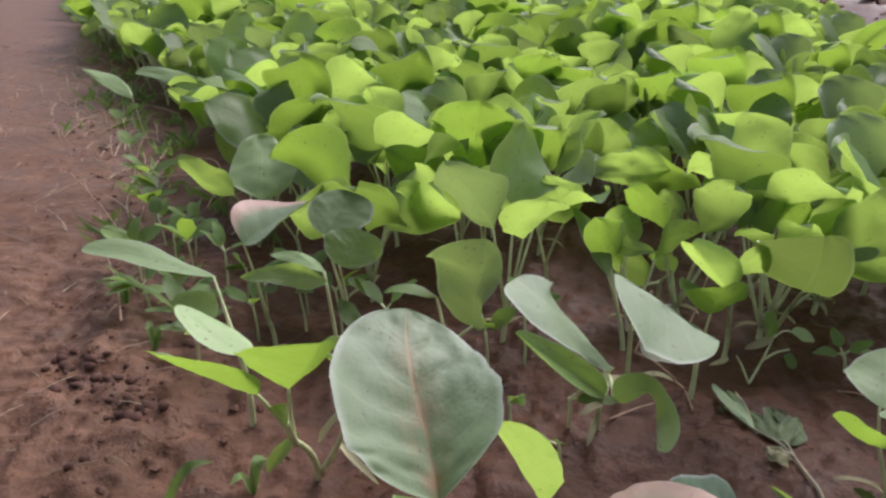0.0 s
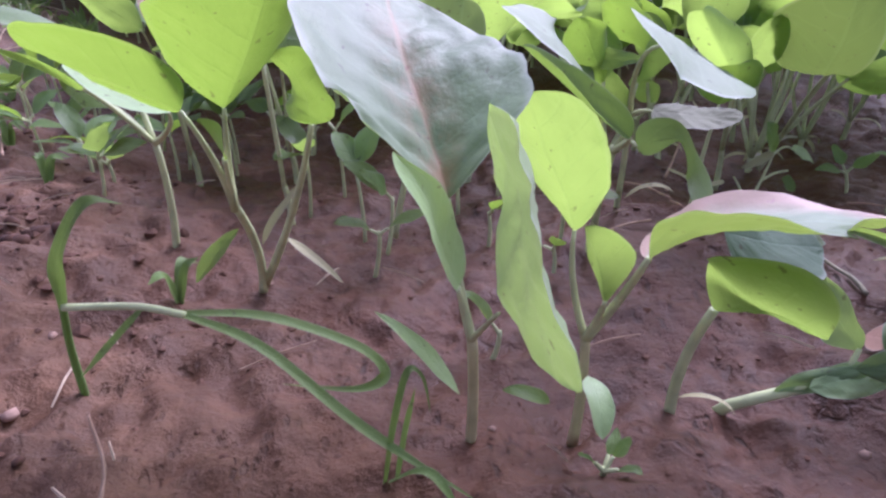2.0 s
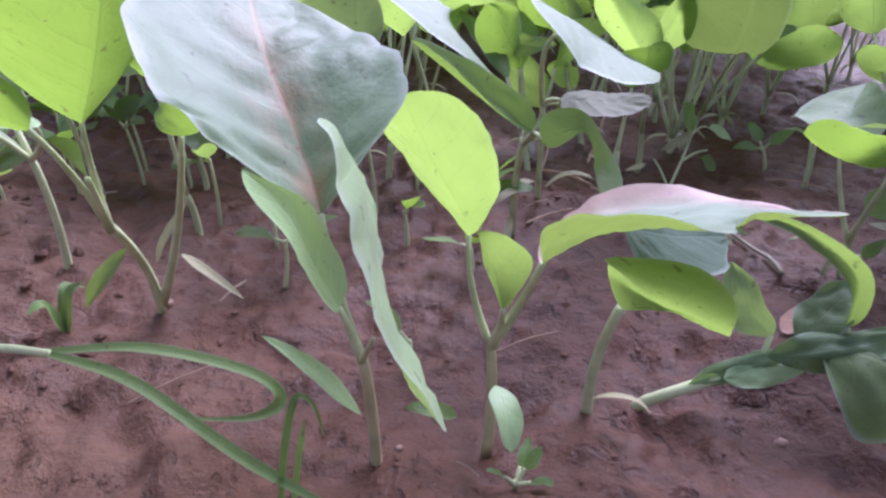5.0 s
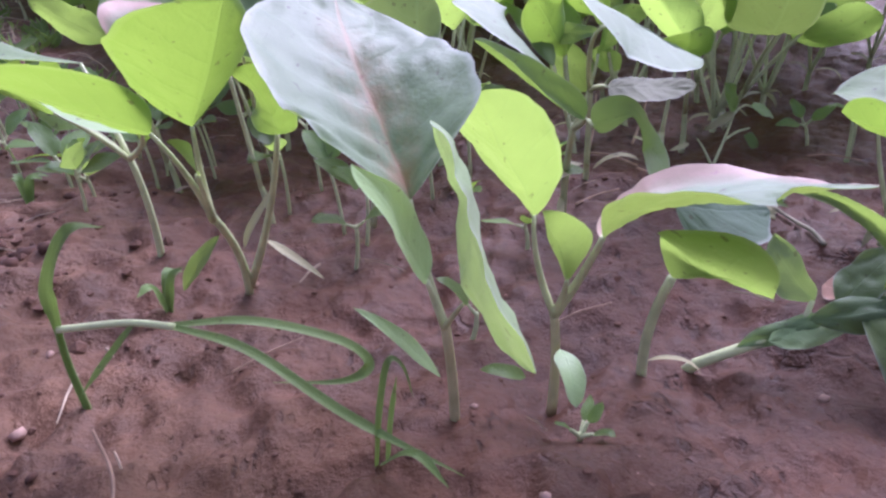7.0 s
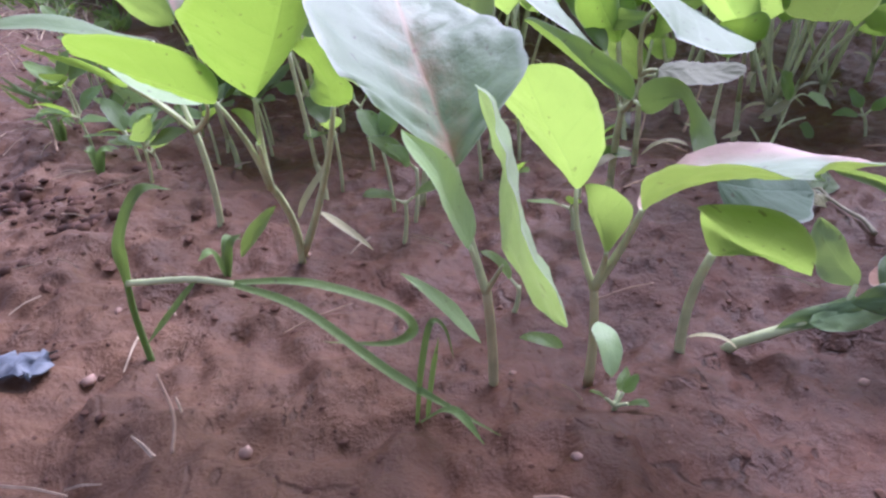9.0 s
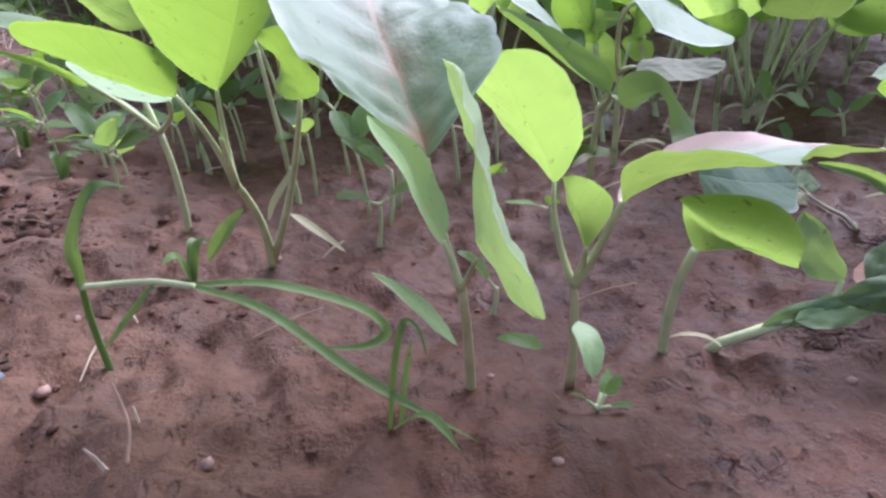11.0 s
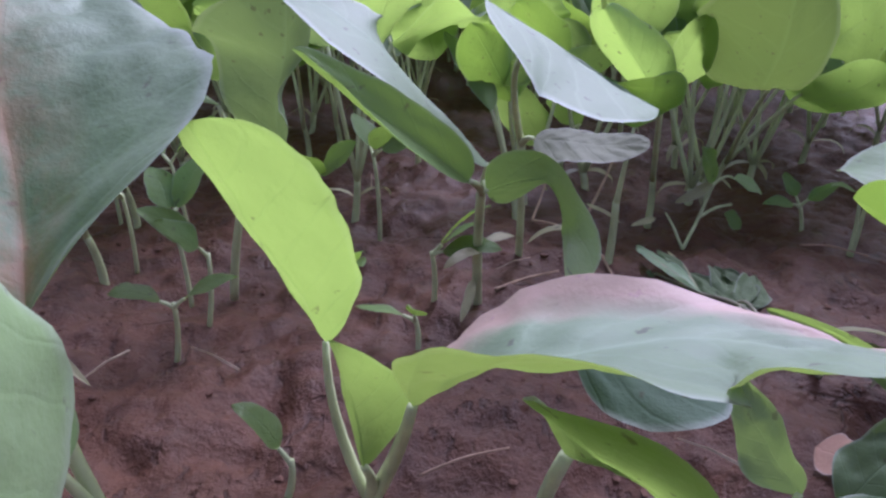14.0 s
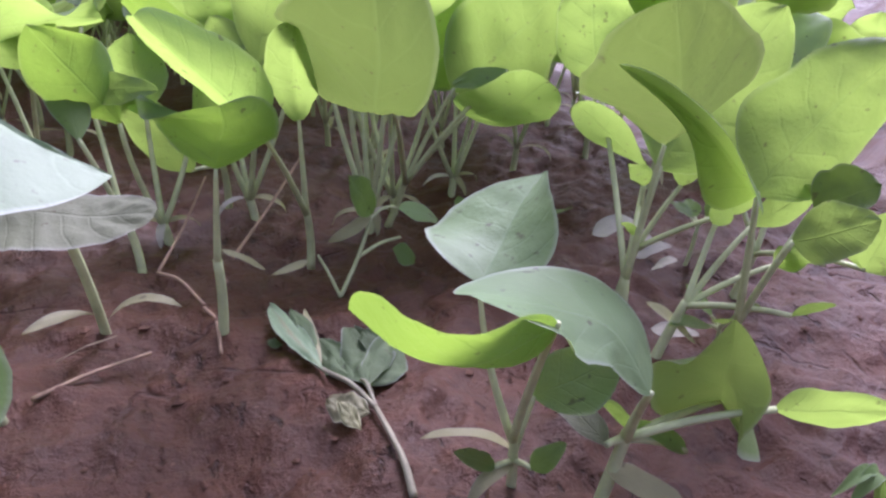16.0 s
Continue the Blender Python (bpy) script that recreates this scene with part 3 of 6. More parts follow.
    formed(p, [(-0.0663, 0.2220, 0.0933), (-0.0790, 0.2200, 0.1003), (-0.0930, 0.2206, 0.1062), (-0.1061, 0.2242, 0.1109)], (0.10, 0.75, 0.65), (0.0197, 0.0182, 0.0193, 0.0214), (0.0061, 0.0078, 0.0096, 0.0114), (-10, 6, 16), (11, 6, 11, 13), (-3, 5), fork, (0.002, -0.002, 0), MID, seed=16)
    leaf(p, (-0.0565, 0.225, 0.078), (-0.060, 0.213, 0.093), (0.9, 0.3, 0.2), 0.008, fork, (0, 0, 0), cup=40, seed=17, rows=10, cols=7)
    formed(p, [(-0.0306, 0.2235, 0.0886), (-0.0315, 0.2242, 0.0956), (-0.0346, 0.2245, 0.1028), (-0.0388, 0.2232, 0.1096)], (0.21, 0.93, 0.31), (0.0156, 0.0162, 0.0176, 0.0188), (0.0210, 0.0190, 0.0174, 0.0161), (2, 20, 1), (-25, -16, 21, 32), (-1, 14), (-0.058, 0.277, 0.012), (0.003, -0.003, 0), MID, r=0.0015, seed=18)
    # white-edged leaves behind it
    p = seedling((-0.105, 0.320, 0.010), "seedling with pale drooping leaves at the bed's edge")
    node = (-0.103, 0.312, 0.06)
    stem(p, arc((-0.105, 0.322, 0.0), node, (0.002, 0, 0)), 0.0018, 0.0014, STALK)
    formed(p, [(-0.1167, 0.3271, 0.0966), (-0.1421, 0.3330, 0.1001), (-0.1668, 0.3400, 0.1047), (-0.1928, 0.3446, 0.1055)], (-0.10, -0.78, 0.62), (0.0104, 0.0096, 0.0087, 0.0083), (0.0074, 0.0096, 0.0121, 0.0139), (-27, -16, 0), (28, 31, -28, -20), (22, -9), node, (0, 0, 0), PALE, seed=19)
    leaf(p, (-0.122, 0.302, 0.083), (-0.182, 0.345, 0.096), (0.2, 0.6, 0.7), 0.017, node, (0, 0, 0), MID, cup=14, bend=12, seed=20, rows=16, cols=9)
    formed(p, [(-0.0861, 0.2793, 0.0791), (-0.0997, 0.2859, 0.0833), (-0.1128, 0.2933, 0.0881), (-0.1259, 0.3009, 0.0931)], (-0.10, -0.78, 0.62), (0.0132, 0.0128, 0.0114, 0.0101), (0.0106, 0.0105, 0.0104, 0.0100), (-14, -20, -25), (28, 26, -30, -33), (15, -26), node, (0.004, -0.004, 0), PALE, seed=21)
    leaf(p, (-0.118, 0.318, 0.072), (-0.140, 0.330, 0.084), (0, -0.3, 0.9), 0.022, node, (0, 0, 0), LEAF, cup=10, bend=20, seed=22, rows=12, cols=7)
    # narrow leaf painted white with sky glare, arched leaf and curled leaf on one stalk
    p = seedling((0.090, 0.326, 0.0), "seedling with a narrow glossy green leaf painted white with sky glare and a curled leaf")
    fork = (0.0846, 0.296, 0.058)
    stem(p, arc((0.090, 0.328, -0.004), fork, (0, 0.004, 0)), 0.0019, 0.0015, STALK)
    formed(p, [(0.0832, 0.2786, 0.0705), (0.0663, 0.2781, 0.0895), (0.0504, 0.2739, 0.1066), (0.0370, 0.2827, 0.1148)], (0.55, -0.35, 0.75), (0.0111, 0.0176, 0.0222, 0.0297), (0.0196, 0.0193, 0.0201, 0.0206), (-2, 1, 17), (3, 26, -37, -4), (-9, -0), fork, (0, 0, 0), GLARE_WHITE, seed=23)
    formed(p, [(0.0731, 0.2480, 0.0757), (0.0602, 0.2481, 0.0858), (0.0473, 0.2470, 0.0957), (0.0345, 0.2474, 0.1063)], (0.32, -0.85, 0.42), (0.0073, 0.0095, 0.0110, 0.0119), (0.0112, 0.0081, 0.0073, 0.0068), (3, -14, -30), (26, 29, 16, 13), (36, 10), fork, (0, -0.004, 0), DEEP, seed=24)
    formed(p, [(0.0787, 0.2559, 0.0704), (0.0941, 0.2561, 0.0727), (0.1008, 0.2571, 0.0577), (0.0963, 0.2416, 0.0524)], (0.50, -0.50, 0.70), (0.0155, 0.0078, 0.0119, 0.0110), (0.0107, 0.0011, 0.0023, 0.0012), (-8, 9, 8), (17, 18, -23, -17), (-6, -1), fork, (0, -0.002, 0.002), LEAF, seed=25)
    leaf(p, (0.087, 0.308, 0.03), (0.073, 0.298, 0.030), (0, -0.2, 1), 0.005, None, bend=90, seed=26, rows=8, cols=5, material=DRY)
    # big glossy leaf, painted white with sky glare
    p = seedling((0.1145, 0.366, 0.0), "seedling with a large glossy green leaf painted white with sky glare over a withered one")
    node = (0.108, 0.345, 0.06)
    stem(p, arc((0.1145, 0.368, -0.004), node, (0.001, 0.002, 0)), 0.0017, 0.0014, STALK)
    formed(p, [(0.0835, 0.2916, 0.1133), (0.1019, 0.2883, 0.1021), (0.1167, 0.2819, 0.0924), (0.1305, 0.2776, 0.0851)], (0.36, -0.46, 0.81), (0.0036, 0.0020, 0.0012, 0.0012), (0.0412, 0.0399, 0.0342, 0.0261), (20, 6, 5), (-2, -4, -2, 14), (-29, -6), node, (-0.006, -0.004, 0.008), GLARE_WHITE, seed=27, joint=(0.0976, 0.2853, 0.1000))
    formed(p, [(0.1035, 0.3082, 0.0696), (0.1138, 0.3036, 0.0699), (0.1249, 0.2988, 0.0696), (0.1368, 0.2949, 0.0710)], (0.00, -0.78, 0.62), (0.0096, 0.0094, 0.0097, 0.0096), (0.0167, 0.0157, 0.0129, 0.0094), (-1, 15, 6), (-22, -25, 24, 22), (-6, 5), node, (0, 0, 0), WITHERED, seed=28, quilt=0.1, label="grey withered leaf")
    leaf(p, (0.114, 0.362, 0.012), (0.094, 0.349, 0.016), (0, -0.2, 1), 0.006, None, bend=70, seed=29, rows=8, cols=5, material=DRY)
    leaf(p, (0.116, 0.362, 0.010), (0.139, 0.353, 0.016), (0, -0.2, 1), 0.006, None, bend=80, seed=30, rows=8, cols=5, material=DRY)
    # upright grey-green leaf behind the middle plant
    p = seedling((-0.005, 0.350, 0.0), "seedling with an upright grey-green leaf")
    node = (0.005, 0.345, 0.045)
    stem(p, arc((-0.005, 0.352, -0.004), node, (-0.001, 0, 0)), 0.0018, 0.0014, STALK)
    formed(p, [(0.0191, 0.3378, 0.0612), (0.0201, 0.3383, 0.0778), (0.0244, 0.3378, 0.0942), (0.0264, 0.3394, 0.1122)], (-0.10, -0.78, 0.62), (0.0177, 0.0253, 0.0340, 0.0410), (0.0252, 0.0240, 0.0228, 0.0217), (22, 24, -4), (7, 16, 24, 27), (3, 32), node, (0, 0, 0), GREY, seed=31)
    leaf(p, (0.000, 0.345, 0.075), (-0.030, 0.346, 0.078), (0, -0.2, 1), 0.010, node, (0, 0, 0), LEAF, cup=10, bend=30, seed=32, rows=10, cols=7)

    # cupped leaf beside the wilted weed
    p = seedling((0.2135, 0.262, 0.0), "seedling with a broad cupped grey-green leaf on a pale stalk")
    stem(p, arc((0.2135, 0.263, -0.005), (0.2105, 0.259, 0.020), (0.0005, 0, 0)), 0.0014, 0.0011, STALK)
    formed(p, [(0.2023, 0.2658, 0.0577), (0.2117, 0.2752, 0.0624), (0.2211, 0.2851, 0.0674), (0.2317, 0.2941, 0.0720)], (-0.15, -0.81, 0.56), (0.0204, 0.0215, 0.0227, 0.0248), (0.0234, 0.0171, 0.0121, 0.0076), (-10, 22, 34), (-20, -22, 32, 37), (-1, 32), (0.2105, 0.259, 0.019), (-0.002, 0, 0), GREY, r=0.0010, seed=41)
    formed(p, [(0.1962, 0.2231, 0.0725), (0.1843, 0.2237, 0.0672), (0.1738, 0.2294, 0.0669), (0.1660, 0.2403, 0.0708)], (0.20, 0.92, 0.33), (0.0087, 0.0095, 0.0126, 0.0160), (0.0156, 0.0167, 0.0165, 0.0155), (5, 28, 31), (11, 26, -9, 8), (-3, 33), (0.2105, 0.259, 0.019), (0, 0, 0), MID, r=0.0011, seed=45)
    leaf(p, (0.2060, 0.2577, 0.0111), (0.1962, 0.2614, 0.0155), (0, -0.4, 0.9), 0.0062, (0.2125, 0.261, 0.010), (0, 0, 0), LEAF, cup=16, bend=30, seed=48, rows=10, cols=7, r=0.0008)
    leaf(p, (0.2120, 0.2519, 0.0139), (0.2198, 0.2498, 0.0210), (0, -0.4, 0.9), 0.0066, (0.2125, 0.261, 0.010), (0, 0, 0), DEEP, cup=16, bend=20, seed=49, rows=10, cols=7, r=0.0008)
    leaf(p, (0.214, 0.258, 0.030), (0.236, 0.255, 0.040), (0.1, -0.4, 0.9), 0.018, (0.212, 0.261, 0.012), (0, 0, 0), LEAF, cup=12, bend=25, seed=42)
    leaf(p, (0.2125, 0.261, 0.012), (0.190, 0.268, 0.016), (0, 0, 1), 0.005, None, bend=75, seed=43, rows=8, cols=5, material=DRY)
    leaf(p, (0.2125, 0.261, 0.008), (0.196, 0.252, 0.006), (0, 0, 1), 0.005, None, bend=75, seed=44, rows=8, cols=5, material=DRY)


near_plants()


# ---- seedlings that stand out in the bed ----
BUNCHES = ((0.225, 0.440, 5, 0.074), (0.246, 0.466, 4, 0.076), (0.284, 0.484, 4, 0.074), (0.176, 0.468, 4, 0.070), (0.136, 0.452, 3, 0.062))
def bed_plants():
    p = seedling((-0.1172, 0.4253, 0.0000), 'seedling with a pinkish dusty folded leaf')
    node = (-0.1184, 0.4211, 0.0220)
    stem(p, arc((-0.1172, 0.4253, -0.0060), node, (0.001, 0.001, 0)), 0.0019, 0.0015, STALK)
    formed(p, [(-0.1186, 0.3891, 0.0904), (-0.1076, 0.3971, 0.0969), (-0.0949, 0.4058, 0.1026), (-0.0808, 0.4146, 0.1086)], (-0.10, -0.78, 0.62), (0.0325, 0.0255, 0.0174, 0.0100), (0.0128, 0.0131, 0.0135, 0.0139), (-14, 17, 38), (17, 4, 25, 22), (0, 31), node, (0, 0, 0), PINKISH, seed=101)
    p = seedling((-0.0615, 0.4261, 0.0000), 'seedling with mixed bright and dark green leaves in the dense bed')
    node = (-0.0627, 0.4219, 0.0220)
    stem(p, arc((-0.0615, 0.4261, -0.0060), node, (0.001, 0.001, 0)), 0.0019, 0.0015, STALK)
    formed(p, [(-0.0743, 0.4119, 0.0878), (-0.0692, 0.4218, 0.0943), (-0.0645, 0.4318, 0.1008), (-0.0606, 0.4419, 0.1073)], (-0.10, -0.78, 0.62), (0.0207, 0.0196, 0.0179, 0.0158), (0.0186, 0.0216, 0.0243, 0.0258), (-0, -3, -4), (11, 9, 9, 7), (0, -4), node, (0, 0, 0), GREY, seed=102)
    formed(p, [(-0.0564, 0.3617, 0.0875), (-0.0526, 0.3677, 0.0926), (-0.0489, 0.3738, 0.0977), (-0.0458, 0.3801, 0.1026)], (0.25, 0.90, 0.35), (0.0133, 0.0164, 0.0196, 0.0224), (0.0160, 0.0162, 0.0162, 0.0159), (1, -0, -1), (-22, -23, 18, 17), (-5, -5), node, (0, 0, 0), LEAF, seed=103)
    p = seedling((-0.0581, 0.3642, 0.0000), 'seedling with mixed bright and dark green leaves in the dense bed')
    node = (-0.0593, 0.3600, 0.0220)
    stem(p, arc((-0.0581, 0.3642, -0.0060), node, (0.001, 0.001, 0)), 0.0019, 0.0015, STALK)
    leaf(p, (-0.0611, 0.3483, 0.0833), (-0.1055, 0.3357, 0.0919), (0.21, -0.80, 0.71), 0.0138, node, (0, 0, 0), LEAF, cup=24, bend=18, wave=0.03, seed=104, rows=24, cols=11)
    leaf(p, (-0.0630, 0.3521, 0.0878), (-0.0999, 0.3775, 0.0885), (0.27, -0.67, 0.88), 0.0091, node, (0, 0, 0), PALE, cup=-2, bend=34, wave=0.03, seed=105, rows=24, cols=11)
    p = seedling((-0.1316, 0.5835, 0.0000), 'seedling with silvery grey-green leaves in the dense bed')
    node = (-0.1328, 0.5793, 0.0220)
    stem(p, arc((-0.1316, 0.5835, -0.0060), node, (0.001, 0.001, 0)), 0.0019, 0.0015, STALK)
    leaf(p, (-0.1513, 0.5527, 0.0655), (-0.1561, 0.5969, 0.1115), (0.30, -0.70, 0.79), 0.0568, node, (0, 0, 0), PALE, cup=-1, bend=36, wave=0.03, seed=106, rows=24, cols=11)
    leaf(p, (-0.1199, 0.5862, 0.0649), (-0.1325, 0.6307, 0.1121), (0.26, -0.71, 0.78), 0.0506, node, (0, 0, 0), PALE, cup=-9, bend=26, wave=0.03, seed=107, rows=24, cols=11)
    p = seedling((-0.1768, 0.6115, 0.0000), 'seedling with backlit yellow-green leaves in the dense bed')
    node = (-0.1780, 0.6073, 0.0220)
    stem(p, arc((-0.1768, 0.6115, -0.0060), node, (0.001, 0.001, 0)), 0.0019, 0.0015, STALK)
    leaf(p, (-0.1736, 0.5502, 0.0714), (-0.2162, 0.5471, 0.1037), (-0.33, 0.91, 0.30), 0.0287, node, (0, 0, 0), LEAF, cup=30, bend=17, wave=0.03, seed=108, rows=24, cols=11)
    leaf(p, (-0.1881, 0.6448, 0.0671), (-0.2129, 0.6455, 0.1080), (0.27, -0.83, 0.55), 0.0320, node, (0, 0, 0), LEAF, cup=22, bend=32, wave=0.03, seed=109, rows=24, cols=11)
    p = seedling((0.0144, 0.5402, 0.0000), 'seedling with backlit yellow-green leaves in the dense bed')
    node = (0.0132, 0.5360, 0.0220)
    stem(p, arc((0.0144, 0.5402, -0.0060), node, (0.001, 0.001, 0)), 0.0019, 0.0015, STALK)
    leaf(p, (0.0044, 0.5670, 0.0700), (-0.0491, 0.5648, 0.1051), (-0.06, 0.96, 0.30), 0.0401, node, (0, 0, 0), LEAF, cup=18, bend=7, wave=0.03, seed=110, rows=24, cols=11)
    leaf(p, (0.0164, 0.4854, 0.0775), (-0.0323, 0.4773, 0.0976), (-0.04, 0.95, 0.30), 0.0295, node, (0, 0, 0), LEAF, cup=35, bend=32, wave=0.03, seed=111, rows=24, cols=11)
    p = seedling((0.0346, 0.5450, 0.0000), 'seedling with mixed bright and dark green leaves in the dense bed')
    node = (0.0334, 0.5408, 0.0220)
    stem(p, arc((0.0346, 0.5450, -0.0060), node, (0.001, 0.001, 0)), 0.0019, 0.0015, STALK)
    leaf(p, (0.0337, 0.5223, 0.0709), (0.0528, 0.5209, 0.1041), (-0.05, -0.86, 0.61), 0.0417, node, (0, 0, 0), LEAF, cup=6, bend=19, wave=0.03, seed=112, rows=24, cols=11)
    leaf(p, (0.0275, 0.5397, 0.0686), (0.0072, 0.5393, 0.1064), (0.01, 0.96, 0.30), 0.0249, node, (0, 0, 0), LEAF, cup=36, bend=19, wave=0.03, seed=113, rows=24, cols=11)
    p = seedling((0.0829, 0.5206, 0.0000), 'seedling with backlit yellow-green leaves in the dense bed')
    node = (0.0817, 0.5164, 0.0220)
    stem(p, arc((0.0829, 0.5206, -0.0060), node, (0.001, 0.001, 0)), 0.0019, 0.0015, STALK)
    leaf(p, (0.0903, 0.4833, 0.0691), (0.0742, 0.4826, 0.1059), (0.14, 0.94, 0.30), 0.0389, node, (0, 0, 0), LEAF, cup=31, bend=20, wave=0.03, seed=114, rows=24, cols=11)
    leaf(p, (0.0675, 0.5299, 0.0763), (0.0509, 0.5235, 0.0989), (-0.08, -0.86, 0.60), 0.0221, node, (0, 0, 0), LEAF, cup=32, bend=15, wave=0.03, seed=115, rows=24, cols=11)
    p = seedling((0.0595, 0.6891, 0.0000), 'seedling with silvery grey-green leaves in the dense bed')
    node = (0.0583, 0.6849, 0.0220)
    stem(p, arc((0.0595, 0.6891, -0.0060), node, (0.001, 0.001, 0)), 0.0019, 0.0015, STALK)
    leaf(p, (0.0870, 0.6245, 0.0708), (0.0453, 0.6635, 0.1059), (0.04, -0.73, 0.78), 0.0191, node, (0, 0, 0), PALE, cup=-19, bend=40, wave=0.03, seed=116, rows=24, cols=11)
    leaf(p, (0.0239, 0.7257, 0.0606), (-0.0001, 0.7734, 0.1163), (0.10, -0.73, 0.75), 0.0438, node, (0, 0, 0), PALE, cup=-3, bend=35, wave=0.03, seed=117, rows=24, cols=11)
    p = seedling((0.1636, 0.5833, 0.0000), 'seedling with mixed bright and dark green leaves in the dense bed')
    node = (0.1624, 0.5791, 0.0220)
    stem(p, arc((0.1636, 0.5833, -0.0060), node, (0.001, 0.001, 0)), 0.0019, 0.0015, STALK)
    leaf(p, (0.1596, 0.5693, 0.0708), (0.1563, 0.5676, 0.1043), (0.24, 0.94, 0.30), 0.0660, node, (0, 0, 0), LEAF, cup=17, bend=24, wave=0.03, seed=118, rows=24, cols=11)
    p = seedling((0.2673, 0.6336, 0.0000), 'seedling with silvery grey-green leaves in the dense bed')
    node = (0.2661, 0.6294, 0.0220)
    stem(p, arc((0.2673, 0.6336, -0.0060), node, (0.001, 0.001, 0)), 0.0019, 0.0015, STALK)
    leaf(p, (0.2633, 0.6196, 0.0699), (0.2713, 0.6604, 0.1069), (-0.17, -0.68, 0.77), 0.0513, node, (0, 0, 0), PALE, cup=-13, bend=10, wave=0.03, seed=119, rows=24, cols=11)
    p = seedling((0.3587, 0.6482, 0.0000), 'seedling with mixed bright and dark green leaves in the dense bed')
    node = (0.3575, 0.6440, 0.0220)
    stem(p, arc((0.3587, 0.6482, -0.0060), node, (0.001, 0.001, 0)), 0.0019, 0.0015, STALK)
    leaf(p, (0.3115, 0.5839, 0.0654), (0.2810, 0.5859, 0.1096), (-0.38, -0.79, 0.56), 0.0554, node, (0, 0, 0), LEAF, cup=18, bend=11, wave=0.03, seed=120, rows=24, cols=11)
    leaf(p, (0.3685, 0.5798, 0.0587), (0.3344, 0.5870, 0.1162), (-0.44, -0.76, 0.55), 0.0360, node, (0, 0, 0), LEAF, cup=30, bend=13, wave=0.03, seed=121, rows=24, cols=11)
    leaf(p, (0.3841, 0.7389, 0.0682), (0.3715, 0.7392, 0.1071), (0.43, 0.88, 0.30), 0.0564, node, (0, 0, 0), LEAF, cup=18, bend=4, wave=0.03, seed=122, rows=24, cols=11)
    p = seedling((0.1651, 0.4875, 0.0000), 'seedling with backlit yellow-green leaves in the dense bed')
    node = (0.1639, 0.4833, 0.0220)
    stem(p, arc((0.1651, 0.4875, -0.0060), node, (0.001, 0.001, 0)), 0.0019, 0.0015, STALK)
    leaf(p, (0.1499, 0.4724, 0.0222), (0.1210, 0.4729, 0.0626), (0.23, 0.90, 0.30), 0.0257, node, (0, 0, 0), LEAF, cup=-18, bend=-1, wave=0.03, seed=123, rows=24, cols=11)
    leaf(p, (0.1723, 0.4747, 0.0339), (0.1497, 0.4660, 0.0511), (0.28, 0.88, 0.30), 0.0165, node, (0, 0, 0), LEAF, cup=20, bend=39, wave=0.03, seed=124, rows=24, cols=11)
    p = seedling((-0.2117, 1.0112, 0.0000), 'seedling with silvery grey-green leaves in the dense bed')
    node = (-0.2129, 1.0070, 0.0220)
    stem(p, arc((-0.2117, 1.0112, -0.0060), node, (0.001, 0.001, 0)), 0.0019, 0.0015, STALK)
    leaf(p, (-0.2305, 0.9285, 0.0628), (-0.2895, 0.9736, 0.1139), (0.30, -0.71, 0.72), 0.0305, node, (0, 0, 0), PALE, cup=-17, bend=37, wave=0.03, seed=125, rows=24, cols=11)
    leaf(p, (-0.2010, 1.0659, 0.0568), (-0.2359, 1.0747, 0.1185), (-0.21, 0.97, 0.30), 0.0509, node, (0, 0, 0), LEAF, cup=18, bend=34, wave=0.03, seed=126, rows=24, cols=11)
    p = seedling((-0.3150, 0.9886, 0.0000), 'seedling with mixed bright and dark green leaves in the dense bed')
    node = (-0.3162, 0.9844, 0.0220)
    stem(p, arc((-0.3150, 0.9886, -0.0060), node, (0.001, 0.001, 0)), 0.0019, 0.0015, STALK)
    leaf(p, (-0.3415, 1.0279, 0.0746), (-0.4675, 1.0619, 0.1017), (0.37, -0.69, 0.70), 0.0267, node, (0, 0, 0), PALE, cup=-6, bend=40, wave=0.03, seed=127, rows=24, cols=11)
    leaf(p, (-0.2964, 0.9214, 0.0745), (-0.3650, 0.9155, 0.1010), (-0.34, 0.93, 0.30), 0.0266, node, (0, 0, 0), LEAF, cup=39, bend=-3, wave=0.03, seed=128, rows=24, cols=11)
    p = seedling((-0.4628, 1.0509, 0.0000), 'seedling with silvery grey-green leaves in the dense bed')
    node = (-0.4640, 1.0467, 0.0220)
    stem(p, arc((-0.4628, 1.0509, -0.0060), node, (0.001, 0.001, 0)), 0.0019, 0.0015, STALK)
    leaf(p, (-0.4668, 1.0369, 0.0692), (-0.5543, 1.0761, 0.1072), (0.43, -0.67, 0.70), 0.0270, node, (0, 0, 0), PALE, cup=-12, bend=21, wave=0.03, seed=129, rows=24, cols=11)
    p = seedling((0.0711, 1.3498, 0.0000), 'seedling with backlit yellow-green leaves in the dense bed')
    node = (0.0699, 1.3456, 0.0220)
    stem(p, arc((0.0711, 1.3498, -0.0060), node, (0.001, 0.001, 0)), 0.0019, 0.0015, STALK)
    leaf(p, (0.1211, 1.4412, 0.0414), (0.1148, 1.4631, 0.1340), (0.07, 0.99, 0.30), 0.1069, node, (0, 0, 0), LEAF, cup=-38, bend=43, wave=0.03, seed=130, rows=24, cols=11)
    leaf(p, (0.0131, 1.2304, 0.0471), (0.0134, 1.2478, 0.1282), (0.00, 0.99, 0.30), 0.1086, node, (0, 0, 0), LEAF, cup=-24, bend=18, wave=0.03, seed=131, rows=24, cols=11)
    p = seedling((0.2070, 0.9435, 0.0000), 'seedling with backlit yellow-green leaves in the dense bed')
